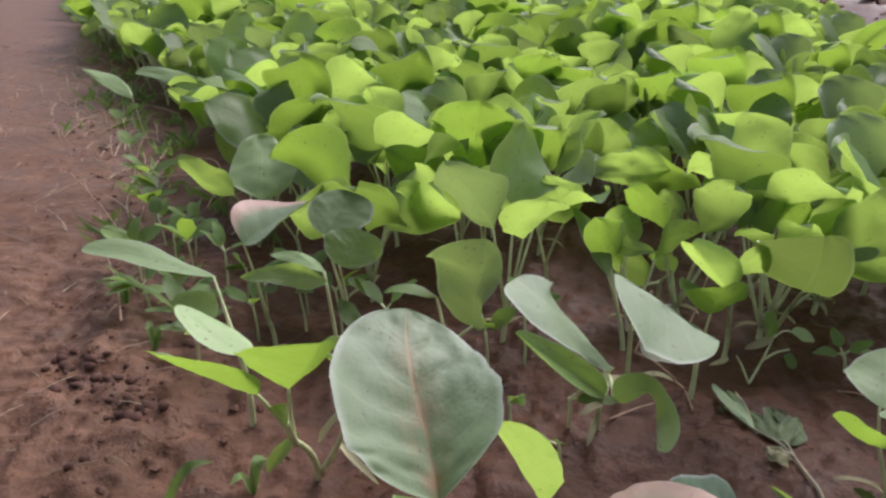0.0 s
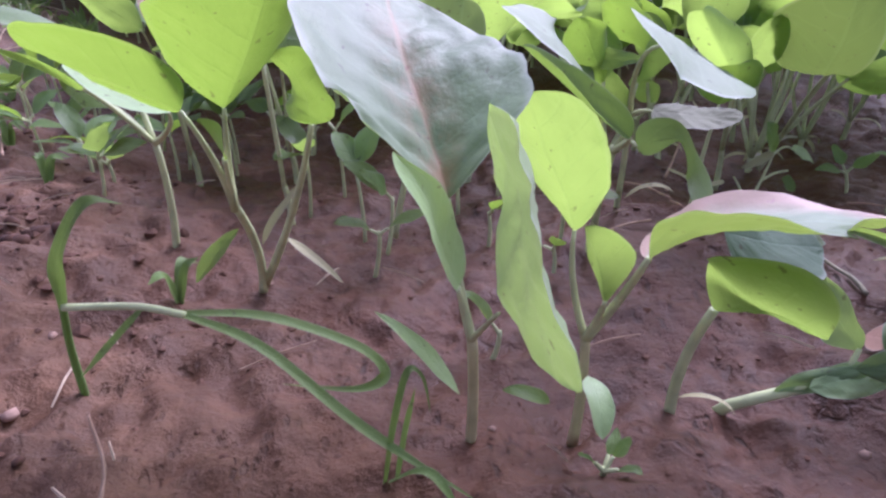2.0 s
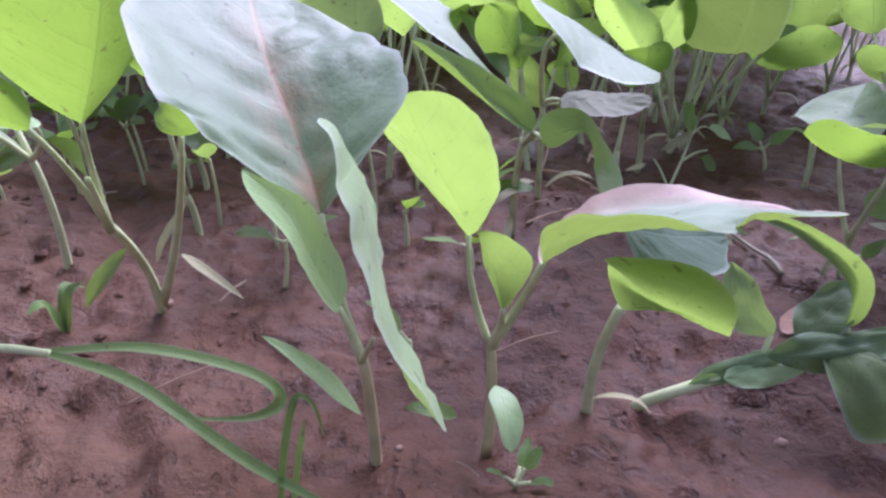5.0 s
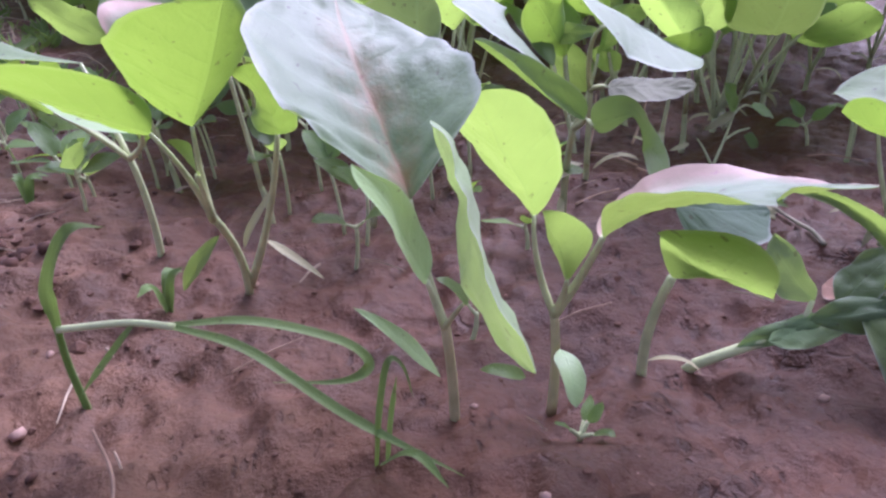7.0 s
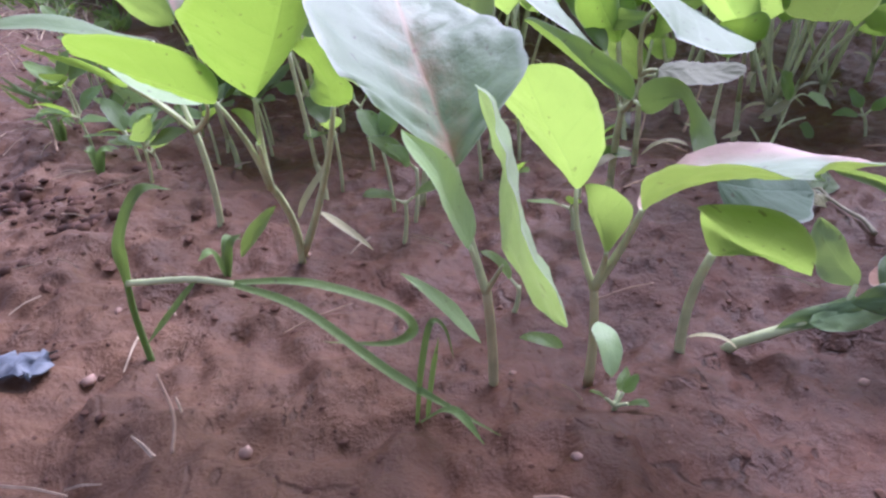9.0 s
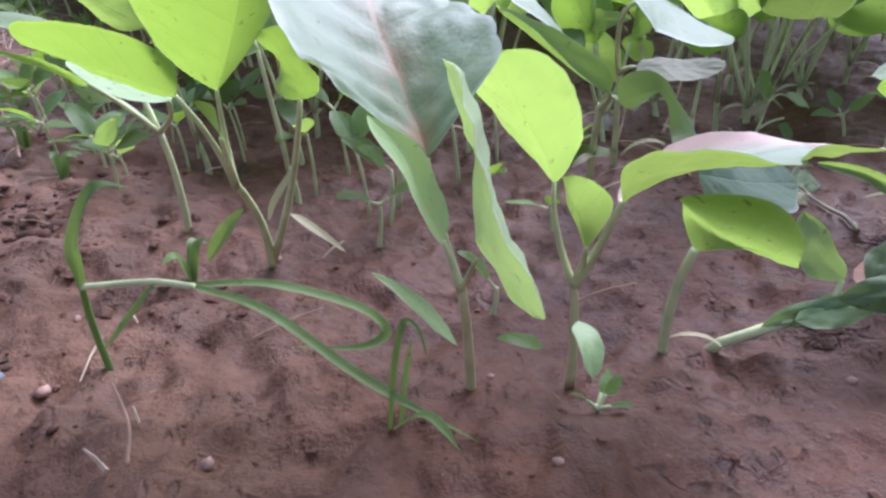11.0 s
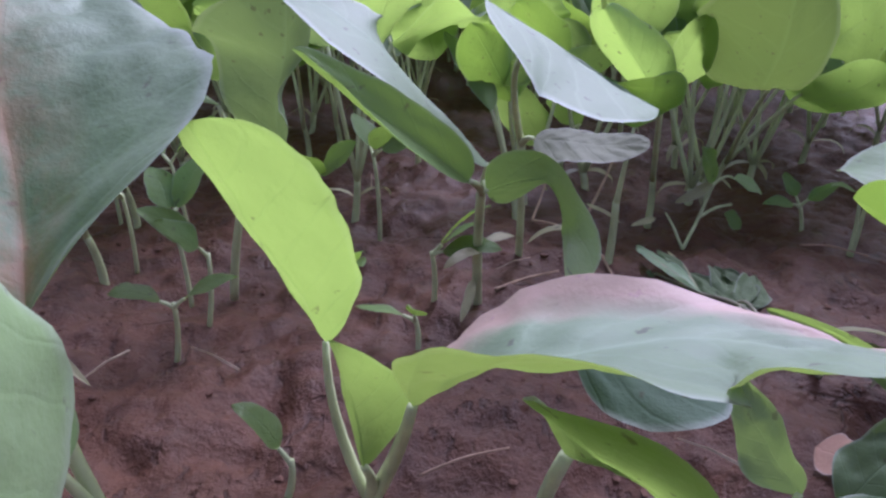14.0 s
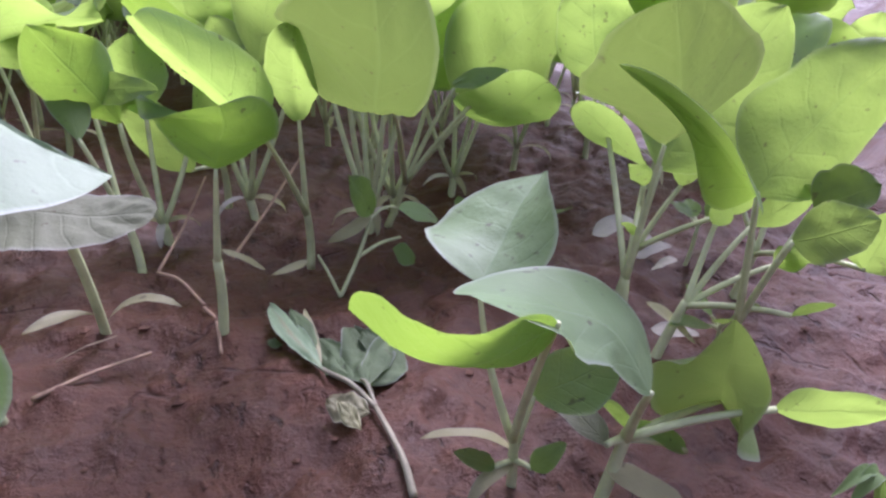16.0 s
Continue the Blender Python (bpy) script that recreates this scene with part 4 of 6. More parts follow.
    node = (0.2058, 0.9393, 0.0220)
    stem(p, arc((0.2070, 0.9435, -0.0060), node, (0.001, 0.001, 0)), 0.0019, 0.0015, STALK)
    leaf(p, (0.2330, 0.8552, 0.0645), (0.1855, 0.8577, 0.1108), (0.22, 0.96, 0.30), 0.0820, node, (0, 0, 0), LEAF, cup=23, bend=-4, wave=0.03, seed=132, rows=24, cols=11)
    leaf(p, (0.1731, 1.0037, 0.0567), (0.1316, 1.0125, 0.1186), (0.14, 0.98, 0.30), 0.0717, node, (0, 0, 0), LEAF, cup=16, bend=-2, wave=0.03, seed=133, rows=24, cols=11)
    p = seedling((-0.0653, 0.7047, 0.0000), 'seedling with backlit yellow-green leaves in the dense bed')
    node = (-0.0665, 0.7005, 0.0220)
    stem(p, arc((-0.0653, 0.7047, -0.0060), node, (0.001, 0.001, 0)), 0.0019, 0.0015, STALK)
    leaf(p, (-0.0808, 0.6770, 0.0702), (-0.1311, 0.6747, 0.1050), (-0.16, 0.96, 0.30), 0.0289, node, (0, 0, 0), LEAF, cup=22, bend=35, wave=0.03, seed=134, rows=24, cols=11)
    leaf(p, (-0.0578, 0.7044, 0.0725), (-0.0962, 0.7006, 0.1028), (-0.12, 0.97, 0.30), 0.0258, node, (0, 0, 0), LEAF, cup=27, bend=33, wave=0.03, seed=135, rows=24, cols=11)
    p = seedling((-0.6790, 1.7900, 0.0000), 'seedling with backlit yellow-green leaves in the dense bed')
    node = (-0.6802, 1.7858, 0.0220)
    stem(p, arc((-0.6790, 1.7900, -0.0060), node, (0.001, 0.001, 0)), 0.0019, 0.0015, STALK)
    leaf(p, (-0.7129, 1.7707, 0.0530), (-0.7384, 1.7829, 0.1225), (-0.38, 0.92, 0.30), 0.0759, node, (0, 0, 0), LEAF, cup=-23, bend=10, wave=0.03, seed=136, rows=24, cols=11)
    leaf(p, (-0.6531, 1.7813, 0.0580), (-0.6889, 1.7893, 0.1176), (0.32, -0.84, 0.42), 0.0554, node, (0, 0, 0), LEAF, cup=16, bend=1, wave=0.03, seed=137, rows=24, cols=11)
    p = seedling((-0.1353, 1.0334, 0.0000), 'seedling with backlit yellow-green leaves in the dense bed')
    node = (-0.1365, 1.0292, 0.0220)
    stem(p, arc((-0.1353, 1.0334, -0.0060), node, (0.001, 0.001, 0)), 0.0019, 0.0015, STALK)
    leaf(p, (-0.2089, 1.1095, 0.0580), (-0.2190, 1.1180, 0.1174), (-0.19, 0.97, 0.30), 0.0616, node, (0, 0, 0), LEAF, cup=17, bend=20, wave=0.03, seed=138, rows=24, cols=11)
    leaf(p, (-0.0697, 0.9293, 0.0726), (-0.1052, 0.9257, 0.1029), (-0.10, 0.98, 0.30), 0.0444, node, (0, 0, 0), LEAF, cup=23, bend=22, wave=0.03, seed=139, rows=24, cols=11)
    p = seedling((0.2985, 0.8248, 0.0000), 'seedling with silvery grey-green leaves in the dense bed')
    node = (0.2973, 0.8206, 0.0220)
    stem(p, arc((0.2985, 0.8248, -0.0060), node, (0.001, 0.001, 0)), 0.0019, 0.0015, STALK)
    leaf(p, (0.2843, 0.8678, 0.0671), (0.2732, 0.8690, 0.1083), (-0.26, -0.85, 0.50), 0.0415, node, (0, 0, 0), LEAF, cup=20, bend=6, wave=0.03, seed=140, rows=24, cols=11)
    leaf(p, (0.3047, 0.7538, 0.0777), (0.2695, 0.7460, 0.0978), (0.34, 0.92, 0.30), 0.0302, node, (0, 0, 0), LEAF, cup=12, bend=31, wave=0.03, seed=141, rows=24, cols=11)
    p = seedling((0.5998, 1.0155, 0.0000), 'seedling with backlit yellow-green leaves in the dense bed')
    node = (0.5986, 1.0113, 0.0220)
    stem(p, arc((0.5998, 1.0155, -0.0060), node, (0.001, 0.001, 0)), 0.0019, 0.0015, STALK)
    leaf(p, (0.5999, 1.0271, 0.0487), (0.5681, 1.0424, 0.1264), (-0.43, -0.78, 0.47), 0.0567, node, (0, 0, 0), LEAF, cup=16, bend=31, wave=0.03, seed=142, rows=24, cols=11)
    leaf(p, (0.5917, 0.9760, 0.0506), (0.5761, 0.9902, 0.1246), (0.50, 0.86, 0.30), 0.0386, node, (0, 0, 0), LEAF, cup=-32, bend=10, wave=0.03, seed=143, rows=24, cols=11)
    p = seedling((0.3644, 2.0186, 0.0000), 'seedling with mixed bright and dark green leaves in the dense bed')
    node = (0.3632, 2.0144, 0.0220)
    stem(p, arc((0.3644, 2.0186, -0.0060), node, (0.001, 0.001, 0)), 0.0019, 0.0015, STALK)
    leaf(p, (0.3629, 2.1540, 0.0396), (0.3446, 2.1771, 0.1359), (0.16, 0.99, 0.30), 0.1485, node, (0, 0, 0), LEAF, cup=37, bend=7, wave=0.03, seed=144, rows=24, cols=11)
    leaf(p, (0.3579, 1.8551, 0.0540), (0.3342, 1.8666, 0.1216), (-0.16, -0.88, 0.42), 0.0855, node, (0, 0, 0), LEAF, cup=28, bend=20, wave=0.03, seed=145, rows=24, cols=11)
    p = seedling((0.1920, 0.4140, 0.0000), 'seedling with large bright yellow-green backlit leaves')
    node = (0.1905, 0.4110, 0.0220)
    stem(p, arc((0.1920, 0.4140, -0.0060), node, (0.001, 0.001, 0)), 0.0019, 0.0015, STALK)
    formed(p, [(0.1677, 0.3622, 0.0700), (0.1571, 0.3578, 0.0823), (0.1464, 0.3527, 0.0940), (0.1362, 0.3464, 0.1061)], (0.25, 0.90, 0.35), (0.0206, 0.0163, 0.0119, 0.0116), (0.0199, 0.0187, 0.0173, 0.0160), (8, 3, -7), (19, 33, 22, 32), (35, 37), node, (0, 0, 0), LEAF, seed=146)
    formed(p, [(0.1882, 0.4056, 0.0613), (0.1841, 0.3866, 0.0761), (0.1808, 0.3673, 0.0892), (0.1785, 0.3500, 0.1042)], (0.25, 0.90, 0.35), (0.0055, 0.0078, 0.0115, 0.0137), (0.0059, 0.0078, 0.0103, 0.0131), (-12, 1, 19), (-25, -29, -26, -24), (-16, -10), node, (0, 0, 0), LEAF, seed=147)
    p = seedling((0.2360, 0.4470, 0.0000), 'seedling with a broad dark green leaf before bright ones')
    node = (0.2420, 0.4372, 0.0220)
    stem(p, arc((0.2360, 0.4470, -0.0060), node, (0.001, 0.001, 0)), 0.0019, 0.0015, STALK)
    formed(p, [(0.2120, 0.3604, 0.0738), (0.2015, 0.3464, 0.0774), (0.1990, 0.3339, 0.0960), (0.1945, 0.3248, 0.1183)], (0.25, 0.90, 0.35), (0.0071, 0.0120, 0.0179, 0.0238), (0.0314, 0.0311, 0.0362, 0.0399), (18, 19, -13), (9, 8, 24, 9), (-4, 12), node, (0, 0, 0), DARK_SHADED, seed=148, r=0.0013)
    formed(p, [(0.2672, 0.4277, 0.0534), (0.2714, 0.4110, 0.0591), (0.2755, 0.3949, 0.0663), (0.2802, 0.3807, 0.0779)], (0.25, 0.90, 0.35), (0.0192, 0.0195, 0.0194, 0.0194), (0.0208, 0.0180, 0.0168, 0.0218), (-3, -8, 10), (7, 8, 5, 9), (-5, -6), node, (0, 0, 0), LEAF, seed=149)
    leaf(p, (0.2583, 0.4241, 0.0660), (0.3043, 0.4120, 0.1135), (0.44, 0.89, 0.30), 0.0526, node, (0, 0, 0), LEAF, cup=14, bend=-3, wave=0.03, seed=150, rows=24, cols=11)
    leaf(p, (0.2776, 0.4096, 0.0766), (0.2494, 0.4027, 0.0731), (-0.37, -0.81, 0.51), 0.0092, node, (0, 0, 0), DEEP, cup=10, bend=-1, wave=0.03, seed=151, rows=24, cols=11)
    p = seedling((0.2790, 0.3120, 0.0000), 'seedling with large backlit leaves')
    node = (0.2834, 0.3193, 0.0220)
    stem(p, arc((0.2790, 0.3120, -0.0060), node, (0.001, 0.001, 0)), 0.0019, 0.0015, STALK)
    formed(p, [(0.2859, 0.3140, 0.0704), (0.2720, 0.2906, 0.0839), (0.2535, 0.2719, 0.0984), (0.2359, 0.2566, 0.1190)], (0.25, 0.90, 0.35), (0.0314, 0.0266, 0.0216, 0.0169), (0.0336, 0.0303, 0.0259, 0.0213), (9, 5, -3), (26, 6, 28, 12), (14, 21), node, (0, 0, 0), DARK_SHADED, seed=152, r=0.0013)
    formed(p, [(0.3118, 0.3534, 0.0487), (0.3012, 0.3560, 0.0568), (0.2913, 0.3576, 0.0653), (0.2810, 0.3592, 0.0740)], (0.25, 0.90, 0.35), (0.0083, 0.0099, 0.0111, 0.0110), (0.0109, 0.0112, 0.0111, 0.0106), (32, 9, -7), (-28, -23, 26, 25), (-12, 12), node, (0, 0, 0), LEAF, seed=153)
    leaf(p, (0.2996, 0.3315, 0.0560), (0.3360, 0.3269, 0.1110), (0.67, 0.72, 0.30), 0.0516, node, (0, 0, 0), LEAF, cup=14, bend=42, wave=0.03, seed=154, rows=24, cols=11)
    leaf(p, (0.3037, 0.3807, 0.0755), (0.2989, 0.3873, 0.1191), (0.54, 0.83, 0.30), 0.0373, node, (0, 0, 0), LEAF, cup=36, bend=6, wave=0.03, seed=155, rows=24, cols=11)
    p = seedling((0.3000, 0.2850, 0.0000), 'seedling with pale and yellow-green leaves')
    node = (0.2998, 0.2827, 0.0220)
    stem(p, arc((0.3000, 0.2850, -0.0060), node, (0.001, 0.001, 0)), 0.0019, 0.0015, STALK)
    formed(p, [(0.2847, 0.2721, 0.0685), (0.2676, 0.2659, 0.0811), (0.2489, 0.2617, 0.0942), (0.2278, 0.2609, 0.1061)], (0.25, 0.90, 0.35), (0.0139, 0.0150, 0.0160, 0.0170), (0.0204, 0.0106, 0.0030, 0.0012), (31, 18, -7), (-45, -38, -27, -29), (-47, -16), node, (0, 0, 0), MID, seed=156, r=0.0012)
    leaf(p, (0.3109, 0.2980, 0.0573), (0.3480, 0.2890, 0.1038), (0.76, 0.62, 0.30), 0.0463, node, (0, 0, 0), LEAF, cup=24, bend=3, wave=0.03, seed=157, rows=24, cols=11)
    leaf(p, (0.2959, 0.2677, 0.0555), (0.3066, 0.2523, 0.0669), (-0.68, -0.52, 0.64), 0.0162, node, (0, 0, 0), LEAF, cup=1, bend=0, wave=0.03, seed=158, rows=24, cols=11)
    leaf(p, (0.3194, 0.2827, 0.0573), (0.3262, 0.2689, 0.0686), (-0.69, -0.52, 0.60), 0.0212, node, (0, 0, 0), DEEP, cup=28, bend=31, wave=0.03, seed=159, rows=24, cols=11)
    p = seedling((0.2310, 0.2500, 0.0000), 'seedling with upright green leaves on thick stalks')
    node = (0.2347, 0.2474, 0.0220)
    stem(p, arc((0.2310, 0.2500, -0.0060), node, (0.001, 0.001, 0)), 0.0019, 0.0015, STALK)
    formed(p, [(0.2707, 0.2553, 0.0175), (0.2631, 0.2489, 0.0303), (0.2562, 0.2423, 0.0432), (0.2490, 0.2369, 0.0565)], (-0.51, -0.46, 0.72), (0.0271, 0.0203, 0.0129, 0.0051), (0.0285, 0.0223, 0.0156, 0.0076), (11, 8, 5), (29, 14, 37, 21), (25, 41), node, (0, 0, 0), DARK_SHADED, seed=160)
    leaf(p, (0.2638, 0.2337, 0.0319), (0.2786, 0.2152, 0.0403), (0.71, 0.48, 0.30), 0.0130, node, (0, 0, 0), LEAF, cup=27, bend=13, wave=0.03, seed=161, rows=24, cols=11)
    formed(p, [(0.2165, 0.2217, 0.0552), (0.2103, 0.2272, 0.0663), (0.1992, 0.2313, 0.0707), (0.1835, 0.2299, 0.0761)], (0.20, -0.59, 0.78), (0.0065, 0.0107, 0.0136, 0.0152), (0.0191, 0.0215, 0.0207, 0.0183), (12, 0, -29), (19, 19, -26, -28), (-2, -10), node, (0, 0, 0), GREY, seed=162)
    leaf(p, (0.2565, 0.2493, 0.0091), (0.2353, 0.2488, 0.0245), (-0.50, -0.53, 0.88), 0.0056, node, (0, 0, 0), LEAF, cup=17, bend=33, wave=0.03, seed=163, rows=24, cols=11)
    leaf(p, (0.2271, 0.2442, 0.0228), (0.2287, 0.2699, 0.0187), (-0.25, -0.49, 1.05), 0.0077, node, (0, 0, 0), WITHERED, cup=1, bend=37, wave=0.03, seed=164, rows=24, cols=11)
    leaf(p, (0.2401, 0.2538, 0.0170), (0.2246, 0.2509, 0.0320), (0.51, 0.64, 0.30), 0.0049, node, (0, 0, 0), LEAF, cup=34, bend=20, wave=0.03, seed=165, rows=24, cols=11)
    p = seedling((0.3000, 0.3450, 0.0000), 'seedling with several thin upright stalks')
    node = (0.3029, 0.3411, 0.0220)
    stem(p, arc((0.3000, 0.3450, -0.0060), node, (0.001, 0.001, 0)), 0.0019, 0.0015, STALK)
    leaf(p, (0.3004, 0.3387, 0.0472), (0.2882, 0.3327, 0.0586), (0.59, 0.76, 0.30), 0.0080, node, (0, 0, 0), LEAF, cup=13, bend=21, wave=0.03, seed=166, rows=24, cols=11)
    leaf(p, (0.3196, 0.3415, 0.0445), (0.3154, 0.3342, 0.0602), (0.64, 0.72, 0.30), 0.0124, node, (0, 0, 0), LEAF, cup=30, bend=39, wave=0.03, seed=167, rows=24, cols=11)
    leaf(p, (0.3280, 0.3236, 0.0390), (0.3299, 0.3132, 0.0532), (0.69, 0.66, 0.30), 0.0120, node, (0, 0, 0), LEAF, cup=36, bend=40, wave=0.03, seed=168, rows=24, cols=11)
    leaf(p, (0.2904, 0.3246, 0.0341), (0.2773, 0.3179, 0.0435), (0.57, 0.74, 0.30), 0.0050, node, (0, 0, 0), LEAF, cup=-15, bend=23, wave=0.03, seed=169, rows=24, cols=11)
    p = seedling((0.2830, 0.3000, 0.0000), 'seedling with thin curved stalks')
    node = (0.2921, 0.2980, 0.0220)
    stem(p, arc((0.2830, 0.3000, -0.0060), node, (0.001, 0.001, 0)), 0.0019, 0.0015, STALK)
    leaf(p, (0.3164, 0.3014, 0.0447), (0.3268, 0.2889, 0.0617), (0.72, 0.63, 0.30), 0.0126, node, (0, 0, 0), LEAF, cup=27, bend=23, wave=0.03, seed=170, rows=24, cols=11)
    leaf(p, (0.3052, 0.3058, 0.0442), (0.3006, 0.2983, 0.0590), (-0.60, -0.61, 0.64), 0.0081, node, (0, 0, 0), LEAF, cup=10, bend=0, wave=0.03, seed=171, rows=24, cols=11)
    leaf(p, (0.3093, 0.2724, 0.0277), (0.3105, 0.2603, 0.0377), (0.72, 0.55, 0.30), 0.0036, node, (0, 0, 0), LEAF, cup=-23, bend=38, wave=0.03, seed=172, rows=24, cols=11)
    leaf(p, (0.3218, 0.2936, 0.0331), (0.3228, 0.2813, 0.0426), (0.72, 0.59, 0.30), 0.0108, node, (0, 0, 0), LEAF, cup=17, bend=-2, wave=0.03, seed=173, rows=24, cols=11)
    p = seedling((0.4700, 0.4400, 0.0000), 'seedling with crinkled silvery leaves')
    node = (0.4941, 0.4517, 0.0220)
    stem(p, arc((0.4700, 0.4400, -0.0060), node, (0.001, 0.001, 0)), 0.0019, 0.0015, STALK)
    leaf(p, (0.5023, 0.4637, 0.0587), (0.5019, 0.5138, 0.1028), (-0.44, -0.52, 0.67), 0.0526, node, (0, 0, 0), PALE, cup=0, bend=30, wave=0.03, seed=174, rows=24, cols=11)
    leaf(p, (0.5425, 0.4700, 0.0563), (0.5174, 0.4781, 0.0863), (0.75, 0.65, 0.30), 0.0421, node, (0, 0, 0), LEAF, cup=25, bend=6, wave=0.03, seed=175, rows=24, cols=11)
    leaf(p, (0.6067, 0.5030, 0.0561), (0.6048, 0.5038, 0.0901), (0.78, 0.62, 0.30), 0.0469, node, (0, 0, 0), LEAF, cup=19, bend=31, wave=0.03, seed=176, rows=24, cols=11)
    p = seedling((0.3450, 0.3300, 0.0000), 'seedling with bright yellow-green leaves on bunched stalks')
    node = (0.3463, 0.3246, 0.0220)
    stem(p, arc((0.3450, 0.3300, -0.0060), node, (0.001, 0.001, 0)), 0.0019, 0.0015, STALK)
    leaf(p, (0.3652, 0.3370, 0.0490), (0.3666, 0.3332, 0.0764), (0.73, 0.64, 0.30), 0.0323, node, (0, 0, 0), LEAF, cup=13, bend=39, wave=0.03, seed=177, rows=24, cols=11)
    leaf(p, (0.3458, 0.3416, 0.0421), (0.3470, 0.3334, 0.0604), (0.69, 0.67, 0.30), 0.0237, node, (0, 0, 0), LEAF, cup=26, bend=37, wave=0.03, seed=178, rows=24, cols=11)
    leaf(p, (0.3416, 0.2908, 0.0317), (0.3205, 0.2878, 0.0419), (0.73, 0.58, 0.30), 0.0110, node, (0, 0, 0), LEAF, cup=40, bend=35, wave=0.03, seed=179, rows=24, cols=11)
    leaf(p, (0.3449, 0.2791, 0.0346), (0.3455, 0.2729, 0.0565), (-0.71, -0.48, 0.64), 0.0193, node, (0, 0, 0), LEAF, cup=31, bend=17, wave=0.03, seed=180, rows=24, cols=11)
    p = seedling((0.1250, 0.4200, 0.0000), 'seedling with green leaves behind the glare-white leaf')
    node = (0.1210, 0.4241, 0.0220)
    stem(p, arc((0.1250, 0.4200, -0.0060), node, (0.001, 0.001, 0)), 0.0019, 0.0015, STALK)
    leaf(p, (0.1126, 0.4480, 0.0667), (0.1395, 0.4226, 0.0709), (0.04, -0.88, 0.53), 0.0129, node, (0, 0, 0), LEAF, cup=9, bend=18, wave=0.03, seed=181, rows=24, cols=11)
    leaf(p, (0.1106, 0.4191, 0.0543), (0.0938, 0.4694, 0.0855), (0.19, -0.73, 0.74), 0.0183, node, (0, 0, 0), DEEP, cup=-20, bend=36, wave=0.03, seed=182, rows=24, cols=11)
    p = seedling((0.1500, 0.3560, 0.0000), 'seedling with a dark cupped leaf')
    node = (0.1512, 0.3552, 0.0300)
    stem(p, arc((0.1500, 0.3560, -0.0060), node, (0.001, 0.001, 0)), 0.0019, 0.0015, STALK)
    formed(p, [(0.1531, 0.3494, 0.0622), (0.1542, 0.3465, 0.0701), (0.1561, 0.3431, 0.0767), (0.1552, 0.3412, 0.0829)], (0.25, 0.90, 0.35), (0.0183, 0.0183, 0.0183, 0.0180), (0.0153, 0.0195, 0.0261, 0.0308), (-8, -1, -15), (21, 17, 14, 9), (21, 3), node, (0, 0, 0), MID, seed=183, r=0.0011)



def bunched(x, y, seed, stalks, tall, label):
    """A seedling whose pale stalks rise in a bunch from the soil, each with a leaf turned to the light beyond."""
    rnd = random.Random(seed)
    p = seedling((x, y, 0.0), label)
    foot = Vector((x, y, ground_height(x, y) - 0.004))
    crown = foot + Vector((rnd.uniform(-0.002, 0.002), rnd.uniform(-0.002, 0.002), 0.014))
    stem(p, arc(foot, crown, (0.0005, 0, 0), 4), 0.0022, 0.0020, STALK)
    for k in range(stalks):
        turn = 2 * math.pi * (k + rnd.uniform(-0.25, 0.25)) / stalks
        reach = rnd.uniform(0.010, 0.026)
        base = crown + Vector((math.cos(turn) * reach, math.sin(turn) * reach, tall * rnd.uniform(0.62, 1.0)))
        size = rnd.uniform(0.030, 0.050)
        tip = base + Vector((math.cos(turn) * 0.8, math.sin(turn) * 0.4 - 0.1, rnd.uniform(0.3, 1.1))).normalized() * size
        leaf(p, base, tip, (rnd.uniform(-0.3, 0.6), rnd.uniform(0.5, 1.0), rnd.uniform(0.2, 0.6)), size * rnd.uniform(0.62, 0.88), crown, (math.cos(turn) * 0.003, math.sin(turn) * 0.003, 0), (LEAF, LEAF, MID)[k % 3], r=0.0013, cup=rnd.uniform(8, 34), bend=rnd.uniform(-10, 50), wave=0.06, seed=seed * 9 + k, rows=20, cols=11, full=0.54)
    for k in range(3):
        turn = seed + k * 2.2
        leaf(p, crown, crown + Vector((math.cos(turn) * 0.018, math.sin(turn) * 0.014, -0.006)), (0, -0.2, 1), 0.0042, None, bend=95, seed=seed + k, rows=10, cols=5, material=(DRY, PAPER, DRY)[k])


def bunched_plants():
    for k, (x, y, stalks, tall) in enumerate(BUNCHES):
        bunched(x, y, 300 + k, stalks, tall, "seedling with a bunch of pale stalks under yellow-green leaves")


bed_plants()
bunched_plants()


# ---- the rest of the bed ----
def model_leaves(seed):
    """Leaves of one field seedling at the origin: base, tip, face, width, cup, bend, material number."""
    rnd = random.Random(seed)
    lean = Vector((rnd.uniform(-0.008, 0.008), rnd.uniform(-0.012, 0.002), 0))
    top = Vector((0, 0, rnd.uniform(0.014, 0.024))) + lean * 0.4
    out = []
    n = rnd.choice((4, 4, 5, 5))
    for k in range(n):
        turn = 2 * math.pi * k / n + rnd.uniform(-0.5, 0.5)
        rise = rnd.uniform(0.045, 0.066)
        base = top + Vector((math.cos(turn) * 0.016, math.sin(turn) * 0.016, rise))
        size = rnd.uniform(0.052, 0.080)
        up = rnd.uniform(0.15, 1.1)
        tip = base + Vector((math.cos(turn) * 0.9, math.sin(turn) * 0.7 - 0.1, up)).normalized() * size
        # leaves turn their upper side to the light, beyond the bed
        face = Vector((rnd.uniform(-0.7, 0.9), rnd.uniform(0.1, 1.0), rnd.uniform(0.3, 0.8)))
        if rnd.random() < 0.22:
            face = Vector((rnd.uniform(-0.5, 0.5), rnd.uniform(-1.0, -0.2), 0.8))
        out.append((base, tip, face, size * rnd.uniform(0.78, 0.98), rnd.choice((1, 1, -1)) * rnd.uniform(8, 48), rnd.uniform(-20, 100), rnd.choice((0, 0, 0, 0, 0, 1, 2, 2, 3, 3))))
    return top, out


